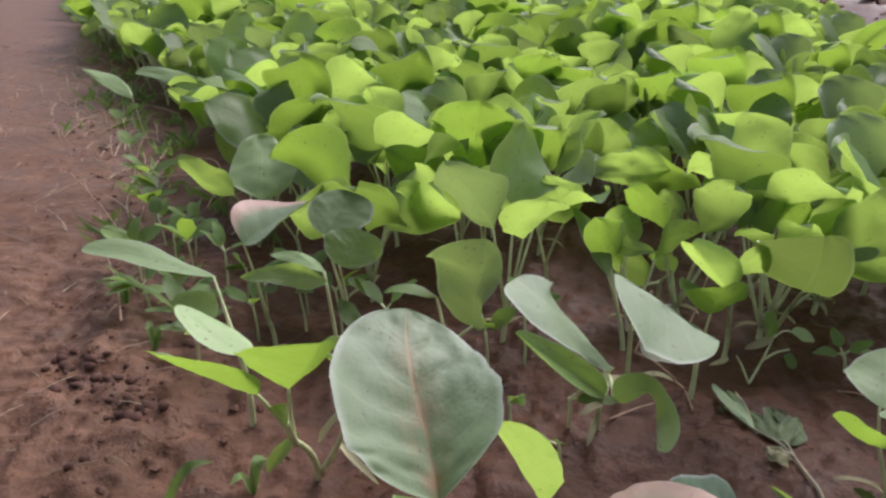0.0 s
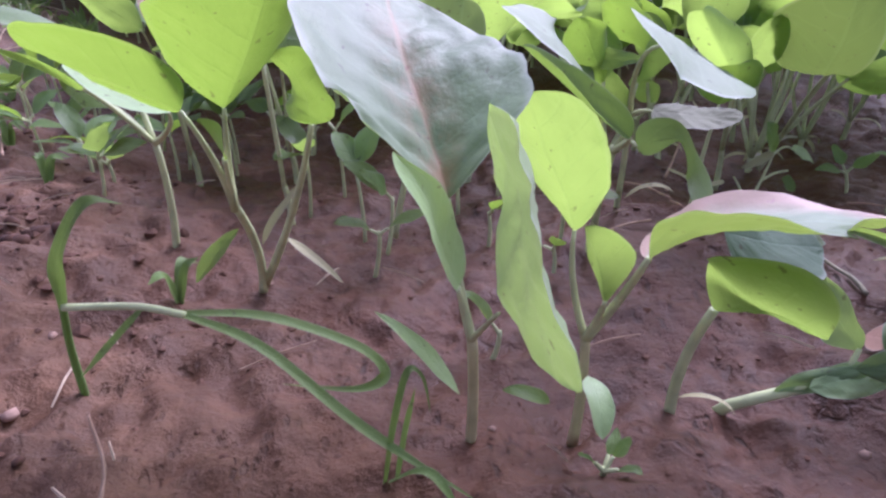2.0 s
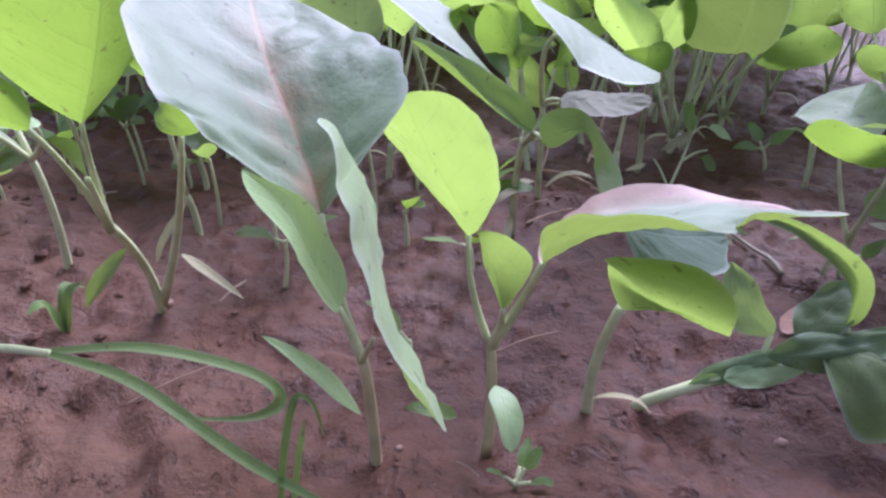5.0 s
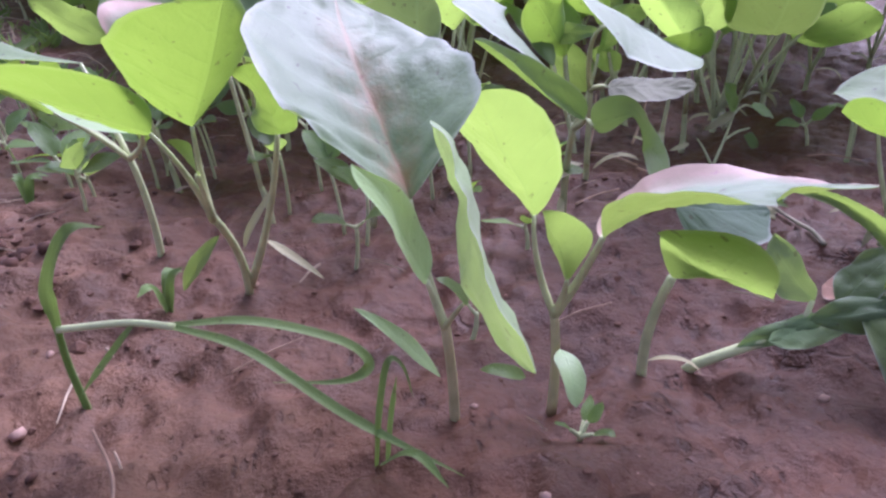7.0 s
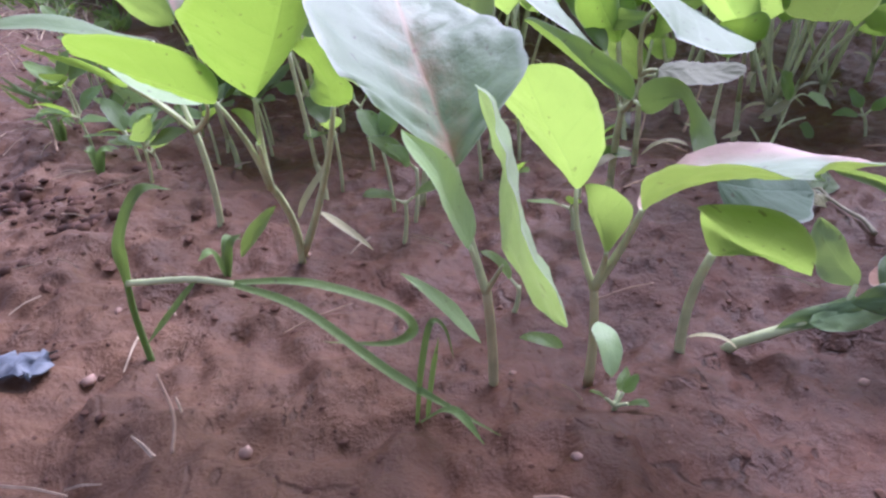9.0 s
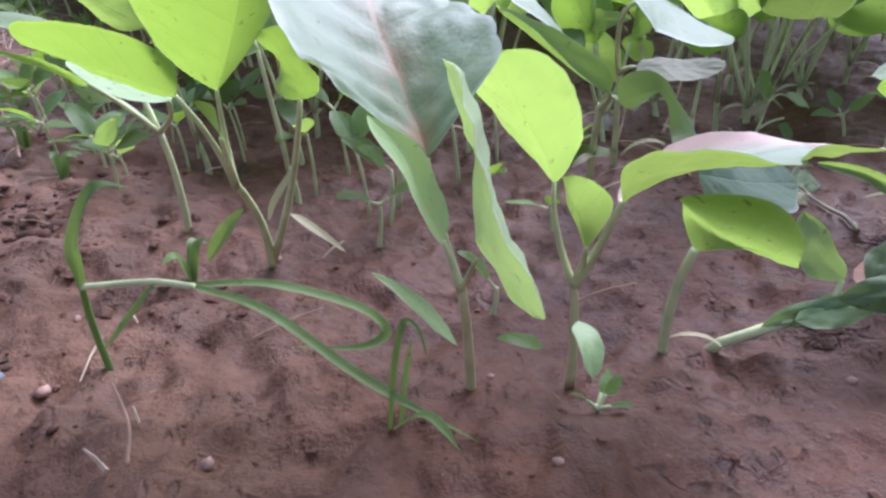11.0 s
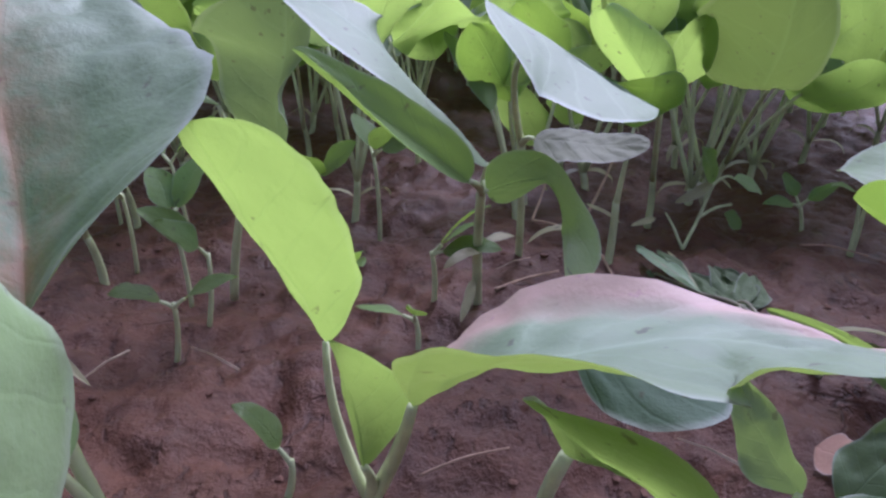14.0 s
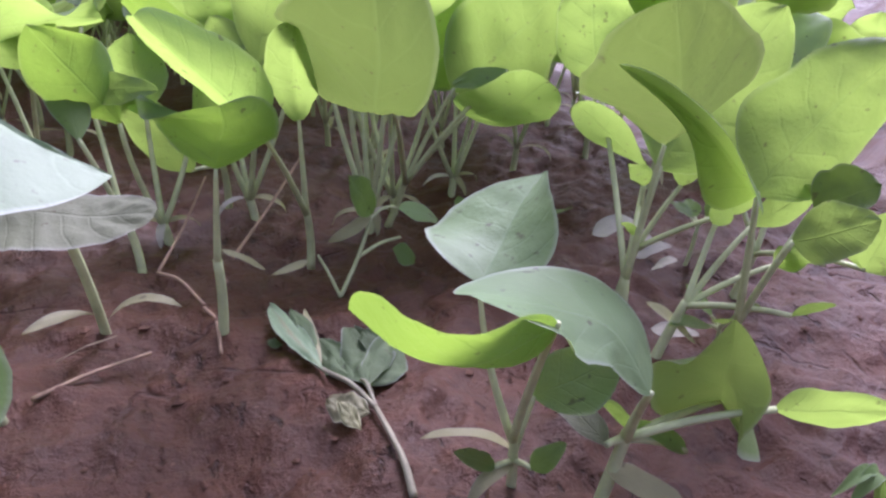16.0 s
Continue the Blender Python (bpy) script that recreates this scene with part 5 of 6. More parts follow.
def model(seed):
    p = seedling((0, 0, 0), "seedling with upright yellow-green leaves on pale stalks", "seedlings of the dense bed")
    top, leaves = model_leaves(seed)
    stem(p, arc((0, 0, -0.008), top, (0.001, 0.001, 0), 5), 0.0020, 0.0015, STALK)
    for k, (b, t, f, w, cup, bend, pale) in enumerate(leaves):
        leaf(p, b, t, f, w, top, (0, 0, -0.003), (LEAF, GREY, DEEP, MID)[pale], cup=cup, bend=bend, wave=0.06, seed=seed * 10 + k, rows=16, cols=9, full=0.54, wild=1.2)
    for k in range(2):
        a = seed * 1.3 + k * 2.6
        leaf(p, (0.001, 0, 0.012), (math.cos(a) * 0.022, math.sin(a) * 0.022, 0.010), (0, 0, 1), 0.0036, None, bend=90, seed=seed + k, rows=6, cols=3, material=DRY)
    return p


def low_model(seed):
    """The same seedling, coarser, as arrays."""
    top, leaves = model_leaves(seed)
    shapes = [(tube(arc((0, 0, -0.008), top, (0, 0, 0), 1), 0.002, 0.0015, 3), 2)]
    for k, (b, t, f, w, cup, bend, pale) in enumerate(leaves):
        shapes.append((blade(b, t, f, w, cup=cup, bend=bend, wave=0.06, seed=seed * 10 + k, rows=8, cols=5, full=0.54, wild=1.2), (0, 1, 3, 4)[pale]))
        shapes.append((tube((top, b), 0.0013, 0.001, 3), 2))
    verts, faces, uvs, mats = [], [], [], []
    for (v, fc, uv), mat in shapes:
        o = len(verts)
        verts += [tuple(q) for q in v]
        uvs += uv
        faces += [tuple(i + o for i in q) for q in fc]
        mats += [mat] * len(fc)
    return np.array(verts), faces, uvs, mats


def in_bed(x, y):
    if x + 0.515 * y < 0.165 - 0.10 * min(1.0, max(0.0, (y - 1.2) / 1.2)) or x > bed_edge(y) or y > 6.5:
        return False
    if x > 0.34:
        return y > 0.36 and x + y > 0.80
    if x > 0.14:
        return y > 0.47
    return y > 0.44 if x > -0.09 else y > 0.50


def bed():
    rnd = random.Random(11)
    spots = []
    y = 0.15
    while y < 6.5:
        step = 0.074 if y < 1.2 else (0.074 if y < 2.5 else 0.082)
        x = -3.6
        while x < 2.2:
            px, py = x + rnd.uniform(-0.02, 0.02), y + rnd.uniform(-0.02, 0.02)
            x += step
            if in_bed(px, py) and all((px - q.x) ** 2 + (py - q.y) ** 2 > 0.036 ** 2 for q in PLACED):
                spots.append((px, py))
        y += step
    # keep to what lies before the camera's way
    spots = [s for s in spots if abs(math.atan2(s[0] - 0.05, s[1] + 0.3)) < radians(56)]
    spots.sort(key=lambda s: (s[0] - 0.1) ** 2 + s[1] ** 2)
    models = [model(k + 1) for k in range(9)]
    lows = [low_model(k + 1) for k in range(9)]
    used = set()
    stuff_v, stuff_f, stuff_uv, stuff_m, count = [], [], [], [], 0
    for n, (x, y) in enumerate(spots):
        k = rnd.randrange(9)
        turn, size = rnd.uniform(-0.5, 0.5), rnd.uniform(0.82, 1.12) * (1 + 0.30 * min(1.0, max(0.0, y - 0.7)))
        m = Matrix.LocRotScale((x, y, ground_height(x, y)), Euler((rnd.uniform(-0.12, 0.12), rnd.uniform(-0.12, 0.12), turn)), (size, size, size))
        if n < 260:
            if k in used:
                copy_thing(models[k], m)
            else:
                models[k].matrix_basis = m
                models[k]["first"] = 1
                used.add(k)
        else:
            v, f, uv, mats = lows[k]
            a = np.array(m)
            stuff_v.append(v @ a[:3, :3].T + a[:3, 3])
            stuff_f += [tuple(i + count for i in q) for q in f]
            stuff_uv += uv
            stuff_m += mats
            count += len(v)
    me = bpy.data.meshes.new("seedlings")
    me.from_pydata(np.concatenate(stuff_v).tolist(), [], stuff_f)
    for mat in (LEAF, GREY, STALK, DEEP, MID):
        me.materials.append(mat)
    me.polygons.foreach_set("material_index", stuff_m)
    me.polygons.foreach_set("use_smooth", [True] * len(me.polygons))
    layer = me.uv_layers.new(name="UVMap")
    index = np.empty(len(me.loops), dtype=np.int32)
    me.loops.foreach_get("vertex_index", index)
    layer.data.foreach_set("uv", np.array(stuff_uv, dtype=np.float32)[index].ravel())
    tagged(new("seedlings", me), "far part of the dense bed of green seedlings", "seedlings", kind="stuff")


bed()


# ---- weeds, litter and crumbs ----
def weed(name, place, label, category="weed"):
    return thing(name, place, label, category, "weeds and litter on the soil")


def low(x, y, up=0.0):
    return (x, y, ground_height(x, y) + up)


def grass_blade(parent, points, width, name="blade"):
    """A long narrow blade along points, creased along its middle."""
    pts = [Vector(p) for p in points]
    n = len(pts)
    verts, uvs = [], []
    for i, p in enumerate(pts):
        d = (pts[min(i + 1, n - 1)] - pts[max(i - 1, 0)]).normalized()
        side = d.cross(Vector((0.25, -0.3, 0.9))).normalized()
        up = side.cross(d)
        w = width / 2 * min(1.0, 3.2 * (1 - i / (n - 1)) + 0.03) * min(1.0, 0.55 + 2 * i / n)
        for u in (-1, -0.5, 0, 0.5, 1):
            verts.append(p + side * (w * u) + up * (abs(u) * w * 0.35))
            uvs.append((u / 2 + 0.5, i / (n - 1)))
    faces = [(i * 5 + j, i * 5 + j + 1, i * 5 + j + 6, i * 5 + j + 5) for i in range(n - 1) for j in range(4)]
    return part(name, mesh_of(name, (verts, faces, uvs), parent.location), GRASS, parent)


def bow(*points, steps=10):
    """A smooth line through the points."""
    p = [Vector(q) for q in points]
    p = [p[0] * 2 - p[1]] + p + [p[-1] * 2 - p[-2]]
    out = []
    for i in range(1, len(p) - 2):
        for k in range(steps):
            t = k / steps
            out.append(0.5 * (2 * p[i] + (p[i + 1] - p[i - 1]) * t + (2 * p[i - 1] - 5 * p[i] + 4 * p[i + 1] - p[i + 2]) * t * t + (3 * p[i] - p[i - 1] - 3 * p[i + 1] + p[i + 2]) * t ** 3))
    return out + [p[-2]]


def grass_weed():
    g = weed("grass_weed", low(-0.106, 0.214), "bent grass weed with long green blades trailing over the soil", "grass")
    stalk = bow(low(-0.106, 0.214, -0.003), (-0.1045, 0.209, 0.026), (-0.101, 0.203, 0.043))
    part("stem", mesh_of("stem", tube(stalk, 0.0013, 0.0011, 6), g.location), GRASS, g)
    arm = bow((-0.101, 0.203, 0.043), (-0.080, 0.200, 0.044), (-0.066, 0.196, 0.043))
    part("stem", mesh_of("stem", tube(arm, 0.0012, 0.0011, 6), g.location), STALK, g)
    grass_blade(g, bow((-0.101, 0.203, 0.043), (-0.099, 0.202, 0.058), (-0.090, 0.204, 0.073), (-0.083, 0.212, 0.070)), 0.0042)
    grass_blade(g, bow((-0.068, 0.197, 0.043), (-0.045, 0.186, 0.038), (-0.018, 0.170, 0.022), (0.012, 0.155, 0.008)), 0.0034)
    grass_blade(g, bow((-0.068, 0.197, 0.043), (-0.045, 0.200, 0.039), (-0.020, 0.200, 0.028), (-0.012, 0.197, 0.020), (-0.020, 0.194, 0.017), (-0.042, 0.197, 0.018)), 0.0036)
    grass_blade(g, bow((-0.078, 0.199, 0.044), (-0.086, 0.196, 0.036), (-0.096, 0.192, 0.026)), 0.0024)
    g = weed("grass_weed", low(-0.012, 0.166), "small upright grass weed beside the seedlings", "grass")
    x, y, z = g.location
    grass_blade(g, bow((x - 0.001, y, z - 0.002), (x + 0.002, y + 0.002, z + 0.018), (x + 0.006, y + 0.006, z + 0.031), (x + 0.010, y + 0.008, z + 0.027), (x + 0.012, y + 0.008, z + 0.016)), 0.0019)
    grass_blade(g, bow((x + 0.002, y, z - 0.002), (x + 0.005, y + 0.004, z + 0.014), (x + 0.008, y + 0.006, z + 0.026)), 0.0016)
    grass_blade(g, bow((x, y, z), (x + 0.010, y - 0.010, z + 0.012), (x + 0.018, y - 0.016, z + 0.004)), 0.003)
    rnd = random.Random(8)
    for x, y, h in ((-0.088, 0.262, 0.018), (-0.19, 0.40, 0.02), (-0.24, 0.47, 0.025), (0.30, 0.225, 0.03)):
        g = weed("grass_weed", low(x, y), "small green grass weed on the soil", "grass")
        x, y, z = g.location
        for k in range(4):
            a = rnd.uniform(0, 6.3)
            r = rnd.uniform(0.4, 0.9) * h
            grass_blade(g, bow((x, y, z - 0.002), (x + math.cos(a) * r * 0.4, y + math.sin(a) * r * 0.4, z + h * 0.7), (x + math.cos(a) * r, y + math.sin(a) * r, z + h * rnd.uniform(0.5, 0.9))), rnd.uniform(0.003, 0.0045))


def sprout(x, y, height, leaves, seed, label="tiny broad-leaved sprout on the soil", size=0.016, material=None, turn=None):
    rnd = random.Random(seed)
    s = weed("sprout", low(x, y), label, "sprout")
    foot = Vector(s.location)
    top = foot + Vector((rnd.uniform(-0.004, 0.004), rnd.uniform(-0.004, 0.004), height))
    part("stem", mesh_of("stem", tube(arc(foot - Vector((0, 0, 0.004)), top, (0.001, 0, 0), 5), 0.0011, 0.0008, 6), s.location), STALK, s)
    for k in range(leaves):
        a = (turn if turn is not None else rnd.uniform(0, 6.3)) + k * 2 * math.pi / leaves + rnd.uniform(-0.3, 0.3)
        d = Vector((math.cos(a), math.sin(a) * 0.8, rnd.uniform(0.1, 0.9))).normalized()
        b = top + d * 0.004
        leaf(s, b, b + d * size * rnd.uniform(0.8, 1.2), (rnd.uniform(-0.3, 0.3), rnd.uniform(-0.6, 0.3), 1), size * rnd.uniform(0.45, 0.62), top, (0, 0, 0), material or LEAF, r=0.0007, cup=14, bend=25, seed=seed * 7 + k, rows=10, cols=7)
    return s


def sprouts():
    for k, (x, y, h, n, size) in enumerate(((-0.156, 0.40, 0.012, 4, 0.018), (-0.176, 0.425, 0.016, 4, 0.024), (-0.152, 0.482, 0.03, 3, 0.022),
                                            (-0.171, 0.496, 0.032, 3, 0.020), (-0.225, 0.578, 0.034, 3, 0.022), (-0.020, 0.345, 0.036, 3, 0.024), (-0.010, 0.324, 0.028, 2, 0.020),
                                            (-0.032, 0.404, 0.04, 3, 0.026), (-0.05, 0.38, 0.036, 3, 0.024), (0.03, 0.38, 0.04, 3, 0.022), (0.055, 0.40, 0.042, 3, 0.024),
                                            (0.04, 0.335, 0.018, 2, 0.016), (-0.016, 0.300, 0.022, 2, 0.018), (0.072, 0.322, 0.020, 3, 0.020), (0.064, 0.300, 0.012, 2, 0.014),
                                            (-0.13, 0.43, 0.03, 3, 0.02), (-0.10, 0.45, 0.036, 3, 0.024), (-0.07, 0.43, 0.04, 3, 0.022), (0.266, 0.362, 0.026, 2, 0.010),
                                            (0.047, 0.174, 0.005, 4, 0.008), (0.025, 0.232, 0.012, 1, 0.018), (-0.195, 0.46, 0.02, 4, 0.02), (-0.26, 0.60, 0.03, 4, 0.024),
                                            (-0.30, 0.70, 0.03, 4, 0.026), (-0.33, 0.74, 0.03, 4, 0.026), (-0.40, 0.86, 0.035, 4, 0.03), (-0.47, 1.0, 0.035, 4, 0.03), (0.345, 0.36, 0.02, 3, 0.014), (-0.154, 0.378, 0.022, 3, 0.026), (-0.215, 0.455, 0.022, 5, 0.024), (-0.240, 0.500, 0.028, 5, 0.026), (-0.200, 0.505, 0.034, 4, 0.028),
                                            (-0.258, 0.545, 0.020, 5, 0.022), (-0.182, 0.452, 0.016, 5, 0.020), (-0.225, 0.530, 0.030, 4, 0.026), (-0.285, 0.640, 0.034, 5, 0.028), (-0.130, 0.455, 0.034, 4, 0.026), (-0.105, 0.482, 0.036, 4, 0.028), (0.262, 0.356, 0.030, 2, 0.014), (0.262, 0.392, 0.014, 4, 0.016), (0.310, 0.300, 0.012, 4, 0.016))):
        sprout(x, y, h, n, 50 + k, size=size, material=(LEAF, MID, DEEP, MID)[k % 4])


def withered_leaves():
    """Dry seed leaves that hang round the stalks."""
    for k, (b, t, w) in enumerate((((0.0096, 0.1892, 0.0171), (-0.0141, 0.1937, 0.0431), 0.0055), ((0.0473, 0.1895, 0.0213), (0.0473, 0.1716, 0.0127), 0.0085), ((0.0351, 0.1840, 0.0167), (0.0214, 0.1853, 0.0208), 0.0055),
                                   ((-0.0493, 0.2805, 0.0285), (-0.0265, 0.2602, 0.0179), 0.004), ((-0.0591, 0.2839, 0.0243), (-0.0437, 0.2836, 0.0490), 0.004), ((-0.0849, 0.2764, 0.0120), (-0.0668, 0.2795, 0.0331), 0.0095),
                                   ((0.188, 0.397, 0.006), (0.172, 0.388, 0.006), 0.004),
                                   ((0.155, 0.404, 0.012), (0.171, 0.397, 0.004), 0.004), ((0.087, 0.321, 0.015), (0.080, 0.305, 0.006), 0.004), ((0.232, 0.250, 0.010), (0.247, 0.238, 0.006), 0.008), ((0.282, 0.305, 0.02), (0.298, 0.296, 0.006), 0.005), ((0.318, 0.392, 0.004), (0.334, 0.383, 0.012), 0.012), ((0.322, 0.366, 0.004), (0.336, 0.359, 0.010), 0.009), ((0.292, 0.312, 0.004), (0.303, 0.300, 0.006), 0.008), ((0.321, 0.352, 0.004), (0.326, 0.343, 0.012), 0.008), ((0.340, 0.372, 0.003), (0.330, 0.380, 0.012), 0.008))):
        p = weed("withered_leaf", b, "narrow withered pale seed leaf hanging beside a stalk", "leaf")
        part("blade", mesh_of("blade", blade(b, t, (0.1, -0.4, 0.9), w, cup=20, bend=60 if k in (1, 2, 3, 4) else 24, seed=k + 70, rows=12, cols=7), p.location), (PALE, PALE, LEAF, DRY, DRY, LEAF)[k] if k < 6 else (DRY if k < 11 else PAPER), p)


def wilted_weed():
    w = weed("wilted_weed", low(0.1883, 0.2821), "wilted uprooted weed with crumpled dark green leaves lying flat")
    fork = low(0.1877, 0.2990, 0.002)
    for line, r in ((bow(low(0.1866, 0.2621, 0.001), low(0.1878, 0.2732, 0.002), low(0.1883, 0.2846, 0.002), fork), 0.0011), (bow(fork, low(0.1835, 0.3119, 0.003), low(0.1780, 0.3263, 0.002), low(0.1711, 0.3538, 0.002)), 0.0009), (bow(fork, low(0.1879, 0.3089, 0.004), low(0.1878, 0.3151, 0.004)), 0.0008)):
        part("stem", mesh_of("stem", tube(line, r, r * 0.7, 7), w.location), STALK_GREY, w)
    for k, (bx, by, tx, ty, width, mat) in enumerate(((0.1885, 0.3111, 0.1934, 0.3469, 0.0170, WILT), (0.1888, 0.3132, 0.2048, 0.3355, 0.0150, WILT), (0.1860, 0.3182, 0.1801, 0.3452, 0.0120, WILT), (0.1988, 0.3213, 0.1957, 0.3441, 0.0100, WILT), (0.1780, 0.3246, 0.1682, 0.3693, 0.0090, DUSTY), (0.1773, 0.3316, 0.1743, 0.3610, 0.0070, WILT), (0.1783, 0.3278, 0.1795, 0.3615, 0.0040, DRY), (0.1852, 0.2963, 0.1747, 0.3052, 0.0110, DRY), (0.1812, 0.2906, 0.1771, 0.2998, 0.0060, DRY), (0.1693, 0.3486, 0.1641, 0.3457, 0.0040, WILT))):
        b, t = low(bx, by, 0.003), low(tx, ty, 0.004 + 0.0015 * (k % 3))
        part("leaf", mesh_of("leaf", blade(b, t, (0.25 * math.sin(k * 2.1), -0.45, 1), width, cup=-14, bend=14 * math.sin(k * 1.7), wave=0.07, seed=k + 90, rows=24, cols=13, crease=0.15, full=0.5), w.location), mat, w, "crumpled wilted leaf" if mat is WILT else "")


def branched_sprout():
    s = weed("branched_sprout", low(0.198, 0.385), "pale branched sprout with one round green leaf", "sprout")
    o = Vector(s.location)
    part("stem", mesh_of("stem", tube(bow(o, o + Vector((0.009, 0.006, 0.014)), o + Vector((0.016, 0.010, 0.030))), 0.0010, 0.0007, 6), o), STALK, s)
    part("stem", mesh_of("stem", tube(bow(o, o + Vector((-0.004, 0.004, 0.010)), o + Vector((-0.007, 0.008, 0.016))), 0.0008, 0.0005, 6), o), STALK, s)
    part("stem", mesh_of("stem", tube(bow(o + Vector((0.009, 0.006, 0.014)), o + Vector((0.020, 0.012, 0.016)), o + Vector((0.030, 0.016, 0.016))), 0.0009, 0.0007, 6), o), STALK, s)
    top = o + Vector((0.016, 0.010, 0.030))
    leaf(s, top, top + Vector((-0.010, -0.002, 0.018)), (0.3, -0.8, 0.4), 0.015, None, material=LEAF, seed=61, cup=12, rows=10, cols=7)
    leaf(s, top, top + Vector((-0.018, 0.0, -0.010)), (0.2, -0.6, 0.7), 0.006, None, material=DRY, seed=62, cup=12, rows=10, cols=7)
    b = top + Vector((0.012, 0.004, 0.0))
    leaf(s, b, b + Vector((0.022, 0.010, -0.012)), (0.2, -0.5, 0.8), 0.010, top, (0, 0, 0.002), PALE, r=0.0006, seed=63, cup=12, rows=10, cols=7, label="white folded leaf")
    b = o + Vector((0.026, 0.014, 0.012))
    leaf(s, b, b + Vector((0.010, 0.0, -0.008)), (0.2, -0.6, 0.6), 0.010, None, material=GRASS, seed=64, cup=20, rows=10, cols=7)


def twigs():
    for k, (x0, y0, x1, y1, z0, z1, r) in enumerate(((0.131, 0.412, 0.155, 0.470, 0.004, 0.022, 0.0010), (0.131, 0.412, 0.146, 0.372, 0.004, 0.003, 0.0012), (0.146, 0.372, 0.149, 0.345, 0.003, 0.002, 0.0012), (0.160, 0.415, 0.206, 0.498, 0.012, 0.022, 0.0013),
                                                     (0.097, 0.330, 0.128, 0.352, 0.003, 0.003, 0.0011), (-0.078, 0.150, -0.086, 0.172, 0.012, 0.014, 0.0008), (0.016, 0.130, 0.030, 0.120, 0.003, 0.004, 0.0008),
                                                     (-0.06, 0.22, -0.035, 0.232, 0.006, 0.005, 0.0006), (0.06, 0.238, 0.085, 0.244, 0.004, 0.003, 0.0006), (0.24, 0.36, 0.262, 0.345, 0.004, 0.003, 0.0007), (-0.22, 0.42, -0.28, 0.53, 0.015, 0.02, 0.0012), (-0.30, 0.60, -0.37, 0.66, 0.02, 0.05, 0.0012))):
        t = weed("dry_twig", low(x0, y0), "thin dry brown twig lying on the soil", "twig")
        a, b = Vector(low(x0, y0, z0 * 0.5)), Vector(low(x1, y1, z1))
        part("twig", mesh_of("twig", tube(bow(a, a.lerp(b, 0.4) + Vector((0.002, 0.001, 0.001)), b), r * 0.7, r * 0.5, 6), t.location), TWIG, t)


def scrap(x, y, size, seed):
    rnd = random.Random(seed)
    s = weed("plastic_scrap", low(x, y), "crumpled blue-grey scrap of plastic on the path", "scrap")
    bm = bmesh.new()
    bmesh.ops.create_grid(bm, x_segments=9, y_segments=7, size=0.5)
    for v in bm.verts:
        n = noise.noise_vector(v.co * 4 + Vector((seed, 0, 0)))
        v.co = Vector((v.co.x * size + n.x * size * 0.22, v.co.y * size * 0.7 + n.y * size * 0.2, 0.004 + abs(n.z) * size * 0.35))
    bmesh.ops.solidify(bm, geom=bm.faces[:], thickness=0.0004)
    me = bpy.data.meshes.new("sheet")
    bm.to_mesh(me)
    bm.free()
    part("sheet", me, SCRAP, s)


def lump(rnd, r, at):
    """A rough lump of earth or stone, as arrays."""
    bm = bmesh.new()
    bmesh.ops.create_icosphere(bm, subdivisions=1, radius=1)
    k = Vector((rnd.uniform(0, 50), rnd.uniform(0, 50), 0))
    sx, sy, sz = rnd.uniform(0.7, 1.3), rnd.uniform(0.7, 1.3), rnd.uniform(0.45, 0.8)
    v = []
    for q in bm.verts:
        p = q.co * (1 + 0.55 * noise.noise(q.co * 1.3 + k))
        v.append((at[0] + p.x * r * sx, at[1] + p.y * r * sy, at[2] + p.z * r * sz))
    f = [tuple(w.index for w in q.verts) for q in bm.faces]
    bm.free()
    return v, f


def crumbs():
    rnd = random.Random(5)
    verts, faces = [], []
    for n in range(6600):
        if n < 2600 or n >= 4900:
            x, y = rnd.uniform(-0.26, 0.42), rnd.uniform(0.08, 0.60)
            r = 0.0003 + (0.0016 if n < 2600 else 0.0009) * rnd.random() ** 3
        elif n >= 4200:
            y = rnd.uniform(1.0, 5.0)
            x = bed_edge(y) + rnd.uniform(0.02, 0.8)
            r = 0.006 + 0.035 * rnd.random() ** 3
        elif n < 3500:
            y = rnd.uniform(0.22, 1.2)
            x = -0.515 * y + 0.02 + rnd.gauss(0, 0.035)
            r = 0.0006 + 0.0036 * rnd.random() ** 3
        else:
            y = rnd.uniform(0.3, 2.5)
            x = -0.515 * y - rnd.uniform(0.0, 0.8)
            r = 0.0008 + 0.005 * rnd.random() ** 5
        v, f = lump(rnd, r, low(x, y, -r * 0.15))
        o = len(verts)
        verts += v
        faces += [tuple(i + o for i in q) for q in f]
    me = bpy.data.meshes.new("soil_crumbs")
    me.from_pydata(verts, [], faces)
    me.materials.append(CRUMB)
    tagged(new("soil_crumbs", me), "loose crumbs and clods of reddish soil", "soil", kind="stuff")
    for x, y, r in ((0.134, 0.180, 0.0022), (0.019, 0.186, 0.0012), (-0.062, 0.158, 0.003), (-0.125, 0.205, 0.003), (-0.058, 0.283, 0.0022), (0.205, 0.262, 0.0012), (0.155, 0.40, 0.0016), (0.03, 0.142, 0.0015), (-0.128, 0.246, 0.002)):
        p = weed("pebble", low(x, y), "small pale pebble half sunk in the soil", "pebble")
        v, f = lump(rnd, r, (0, 0, r * 0.3))
        me = bpy.data.meshes.new("stone")
        me.from_pydata(v, [], f)
        part("stone", me, STONE, p)


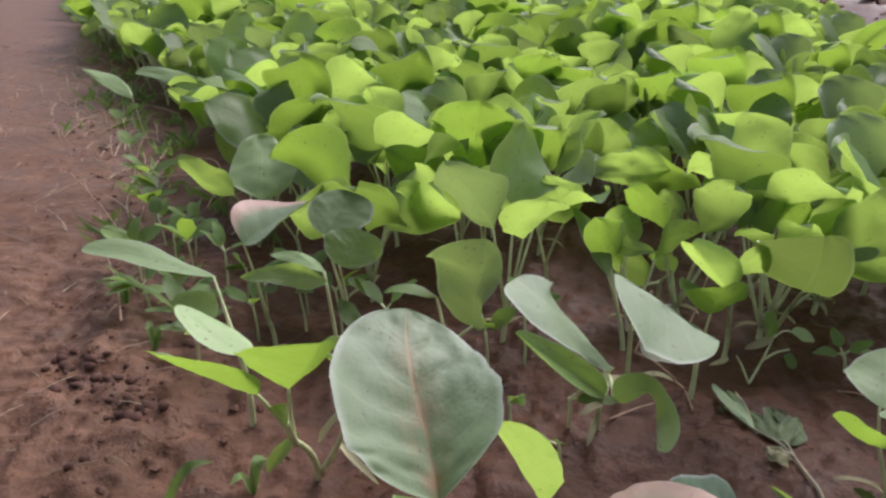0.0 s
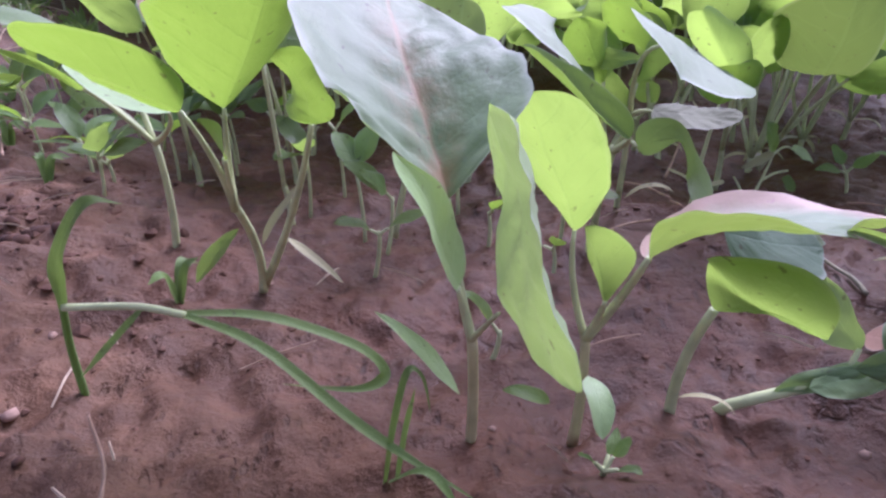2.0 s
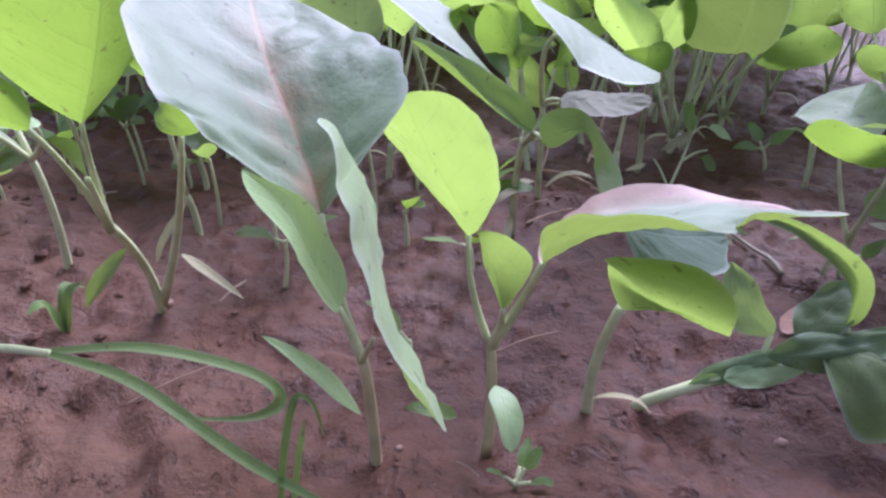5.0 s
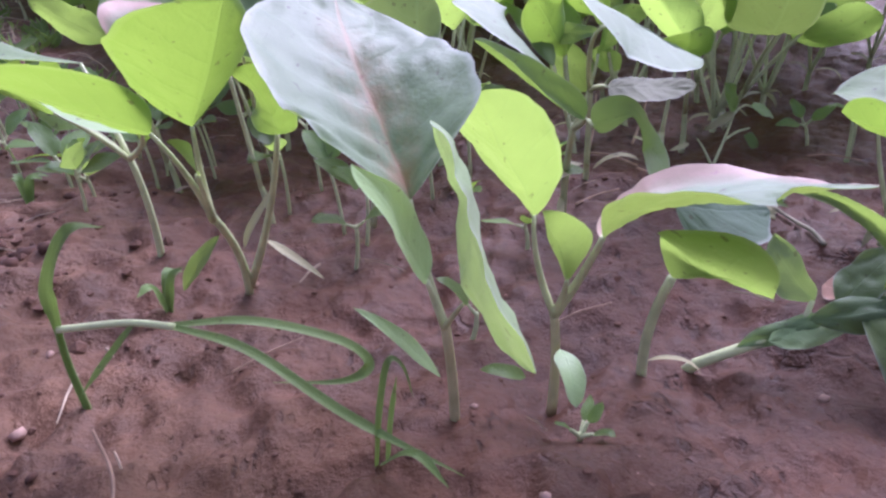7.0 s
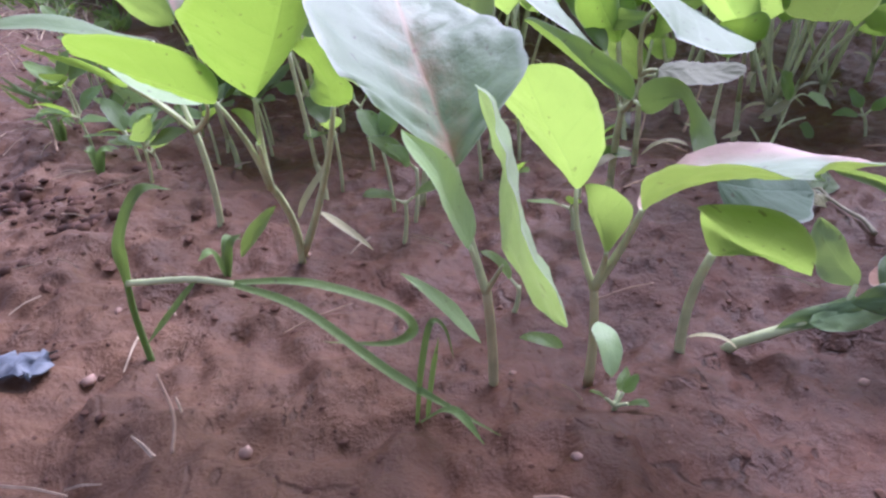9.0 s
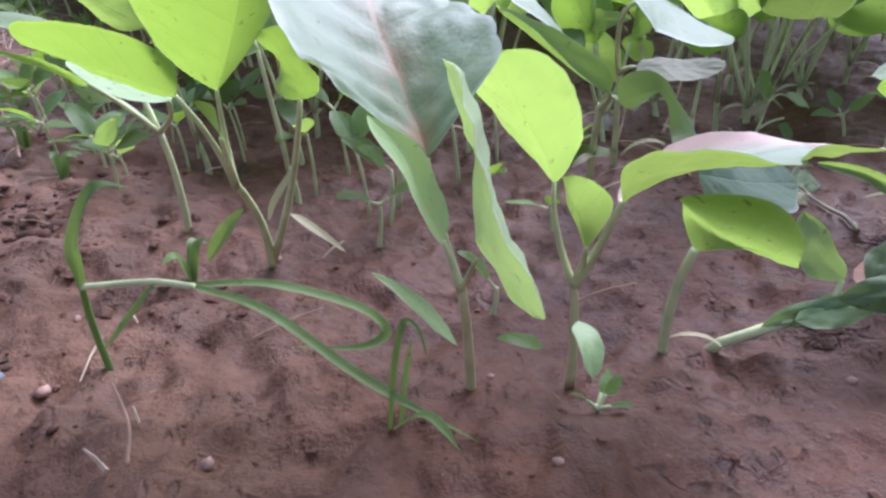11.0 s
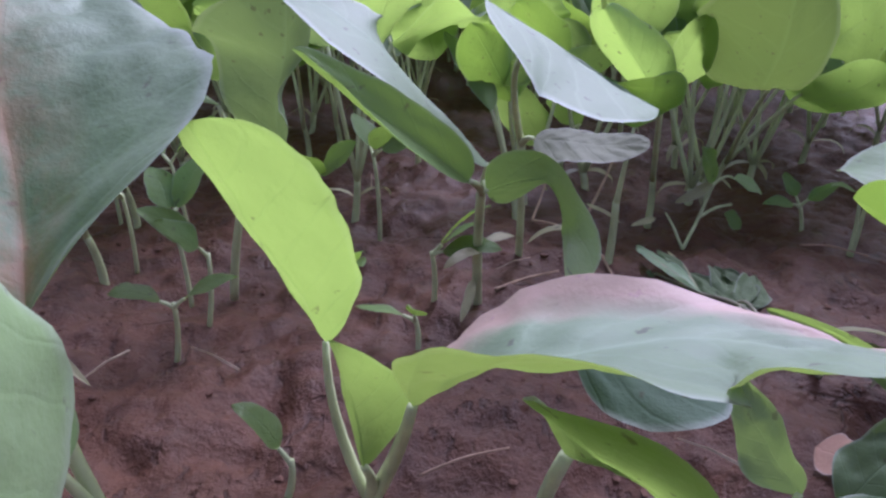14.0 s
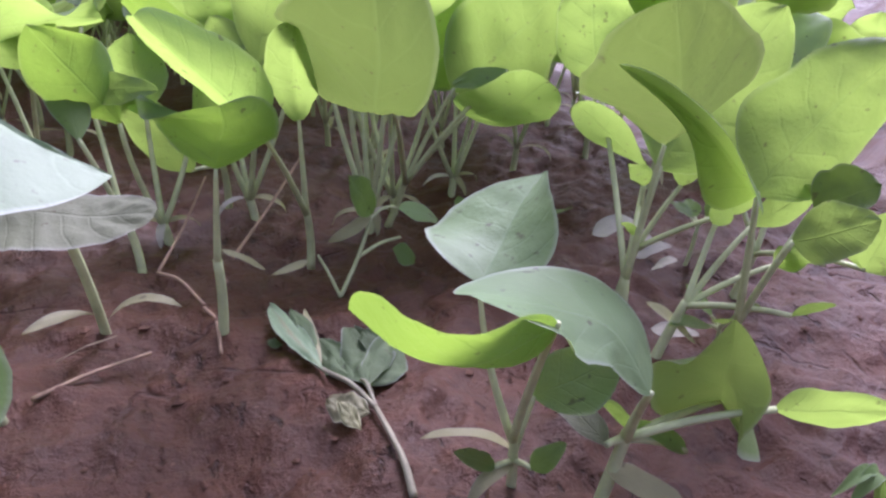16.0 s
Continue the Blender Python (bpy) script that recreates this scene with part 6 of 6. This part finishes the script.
def clods():
    """Dark damp clods heaped along the bed's edge beside the path."""
    rnd = random.Random(17)
    for cx, cy, reach, count in ((-0.205, 0.357, 0.026, 80), (-0.175, 0.328, 0.016, 34), (-0.236, 0.387, 0.018, 34), (-0.154, 0.408, 0.018, 12), (-0.142, 0.222, 0.012, 7), (-0.108, 0.178, 0.008, 4), (-0.187, 0.281, 0.014, 8)):
        heap = weed("clods", low(cx, cy), "heap of dark damp crumbling clods of soil", "clods")
        for n in range(count):
            x, y = cx + rnd.gauss(0, reach * 0.6), cy + rnd.gauss(0, reach * 0.35)
            r = 0.0008 + 0.0040 * rnd.random() ** 3 * (1 if count > 10 else 0.7)
            px, py, pz = low(x, y, r * 0.2)
            v, f = lump(rnd, r, (px - heap.location.x, py - heap.location.y, pz - heap.location.z))
            me = bpy.data.meshes.new("clod")
            me.from_pydata(v, [], f)
            part("clod", me, CLOD, heap)


def straw():
    """Dry bits of straw and grass strewn over the path and the bed's edge."""
    rnd = random.Random(31)
    verts, faces, uvs = [], [], []
    for n in range(880):
        y = 0.15 + 2.6 * rnd.random() ** 1.5
        x = -0.515 * y + (rnd.uniform(-0.7, 0.02) if n < 820 else rnd.uniform(0, 0.35))
        a, size = rnd.uniform(0, 6.3), rnd.uniform(0.006, 0.028)
        p = Vector(low(x, y, 0.002))
        q = Vector(low(x + math.cos(a) * size, y + math.sin(a) * size, rnd.uniform(0.001, 0.006)))
        v, f, uv = tube((p, p.lerp(q, 0.5) + Vector((0, 0, 0.001)), q), rnd.uniform(0.0003, 0.0008), 0.0003, 4)
        o = len(verts)
        verts += v
        uvs += uv
        faces += [tuple(i + o for i in g) for g in f]
    # long dead stalks of grass along the path's edge
    for n in range(150):
        y = rnd.uniform(0.6, 2.2)
        x = -0.515 * y + rnd.gauss(0.01, 0.07)
        a, size = rnd.gauss(2.2, 0.7), rnd.uniform(0.03, 0.11)
        p = Vector(low(x, y, 0.001))
        q = Vector(low(x + math.cos(a) * size, y + math.sin(a) * size, rnd.uniform(0.001, 0.02)))
        v, f, uv = tube(arc(p, q, (rnd.uniform(-0.01, 0.01), 0, rnd.uniform(0.002, 0.012)), 5), rnd.uniform(0.0006, 0.0013), 0.0004, 4)
        o = len(verts)
        verts += v
        uvs += uv
        faces += [tuple(i + o for i in g) for g in f]
    me = mesh_of("straw", (verts, faces, uvs))
    me.materials.append(STRAW)
    tagged(new("straw", me), "dry pale straw bits strewn over the soil", "straw", kind="stuff")


def far_weeds():
    """Grass beyond the ridge at the far side of the bed and along the path's edge."""
    rnd = random.Random(21)
    verts, faces, uvs = [], [], []
    spots = [(bed_edge(y) + 0.9 + rnd.uniform(0, 1.3), y) for y in [rnd.uniform(1.6, 6.5) for _ in range(700)]]
    spots += [(-0.515 * y + 0.075 + rnd.gauss(0, 0.035), y) for y in [rnd.uniform(0.55, 3.0) for _ in range(75)]]
    for x, y in spots:
        z = ground_height(x, y)
        h = rnd.uniform(0.03, 0.09) if x > 0.5 else rnd.uniform(0.012, 0.042)
        for k in range(7):
            a = rnd.uniform(0, 6.3)
            tip = Vector((x + math.cos(a) * h * 0.6, y + math.sin(a) * h * 0.6, z + h * rnd.uniform(0.5, 1)))
            v, f, uv = blade((x + rnd.uniform(-0.02, 0.02), y + rnd.uniform(-0.02, 0.02), z), tip, (math.cos(a), math.sin(a), 0.5), h * rnd.uniform(0.08, 0.25), bend=40, rows=3, cols=3, seed=k)
            o = len(verts)
            verts += [tuple(q) for q in v]
            uvs += uv
            faces += [tuple(i + o for i in q) for q in f]
    me = mesh_of("grass", ([Vector(v) for v in verts], faces, uvs))
    me.materials.append(GRASS)
    tagged(new("grass", me), "rough green grass and weeds along the bed's edges", "grass", kind="stuff")


grass_weed()
sprouts()
withered_leaves()
wilted_weed()
branched_sprout()
twigs()
scrap(-0.146, 0.203, 0.022, 3)
scrap(-0.150, 0.176, 0.012, 5)
crumbs()
clods()
straw()
far_weeds()
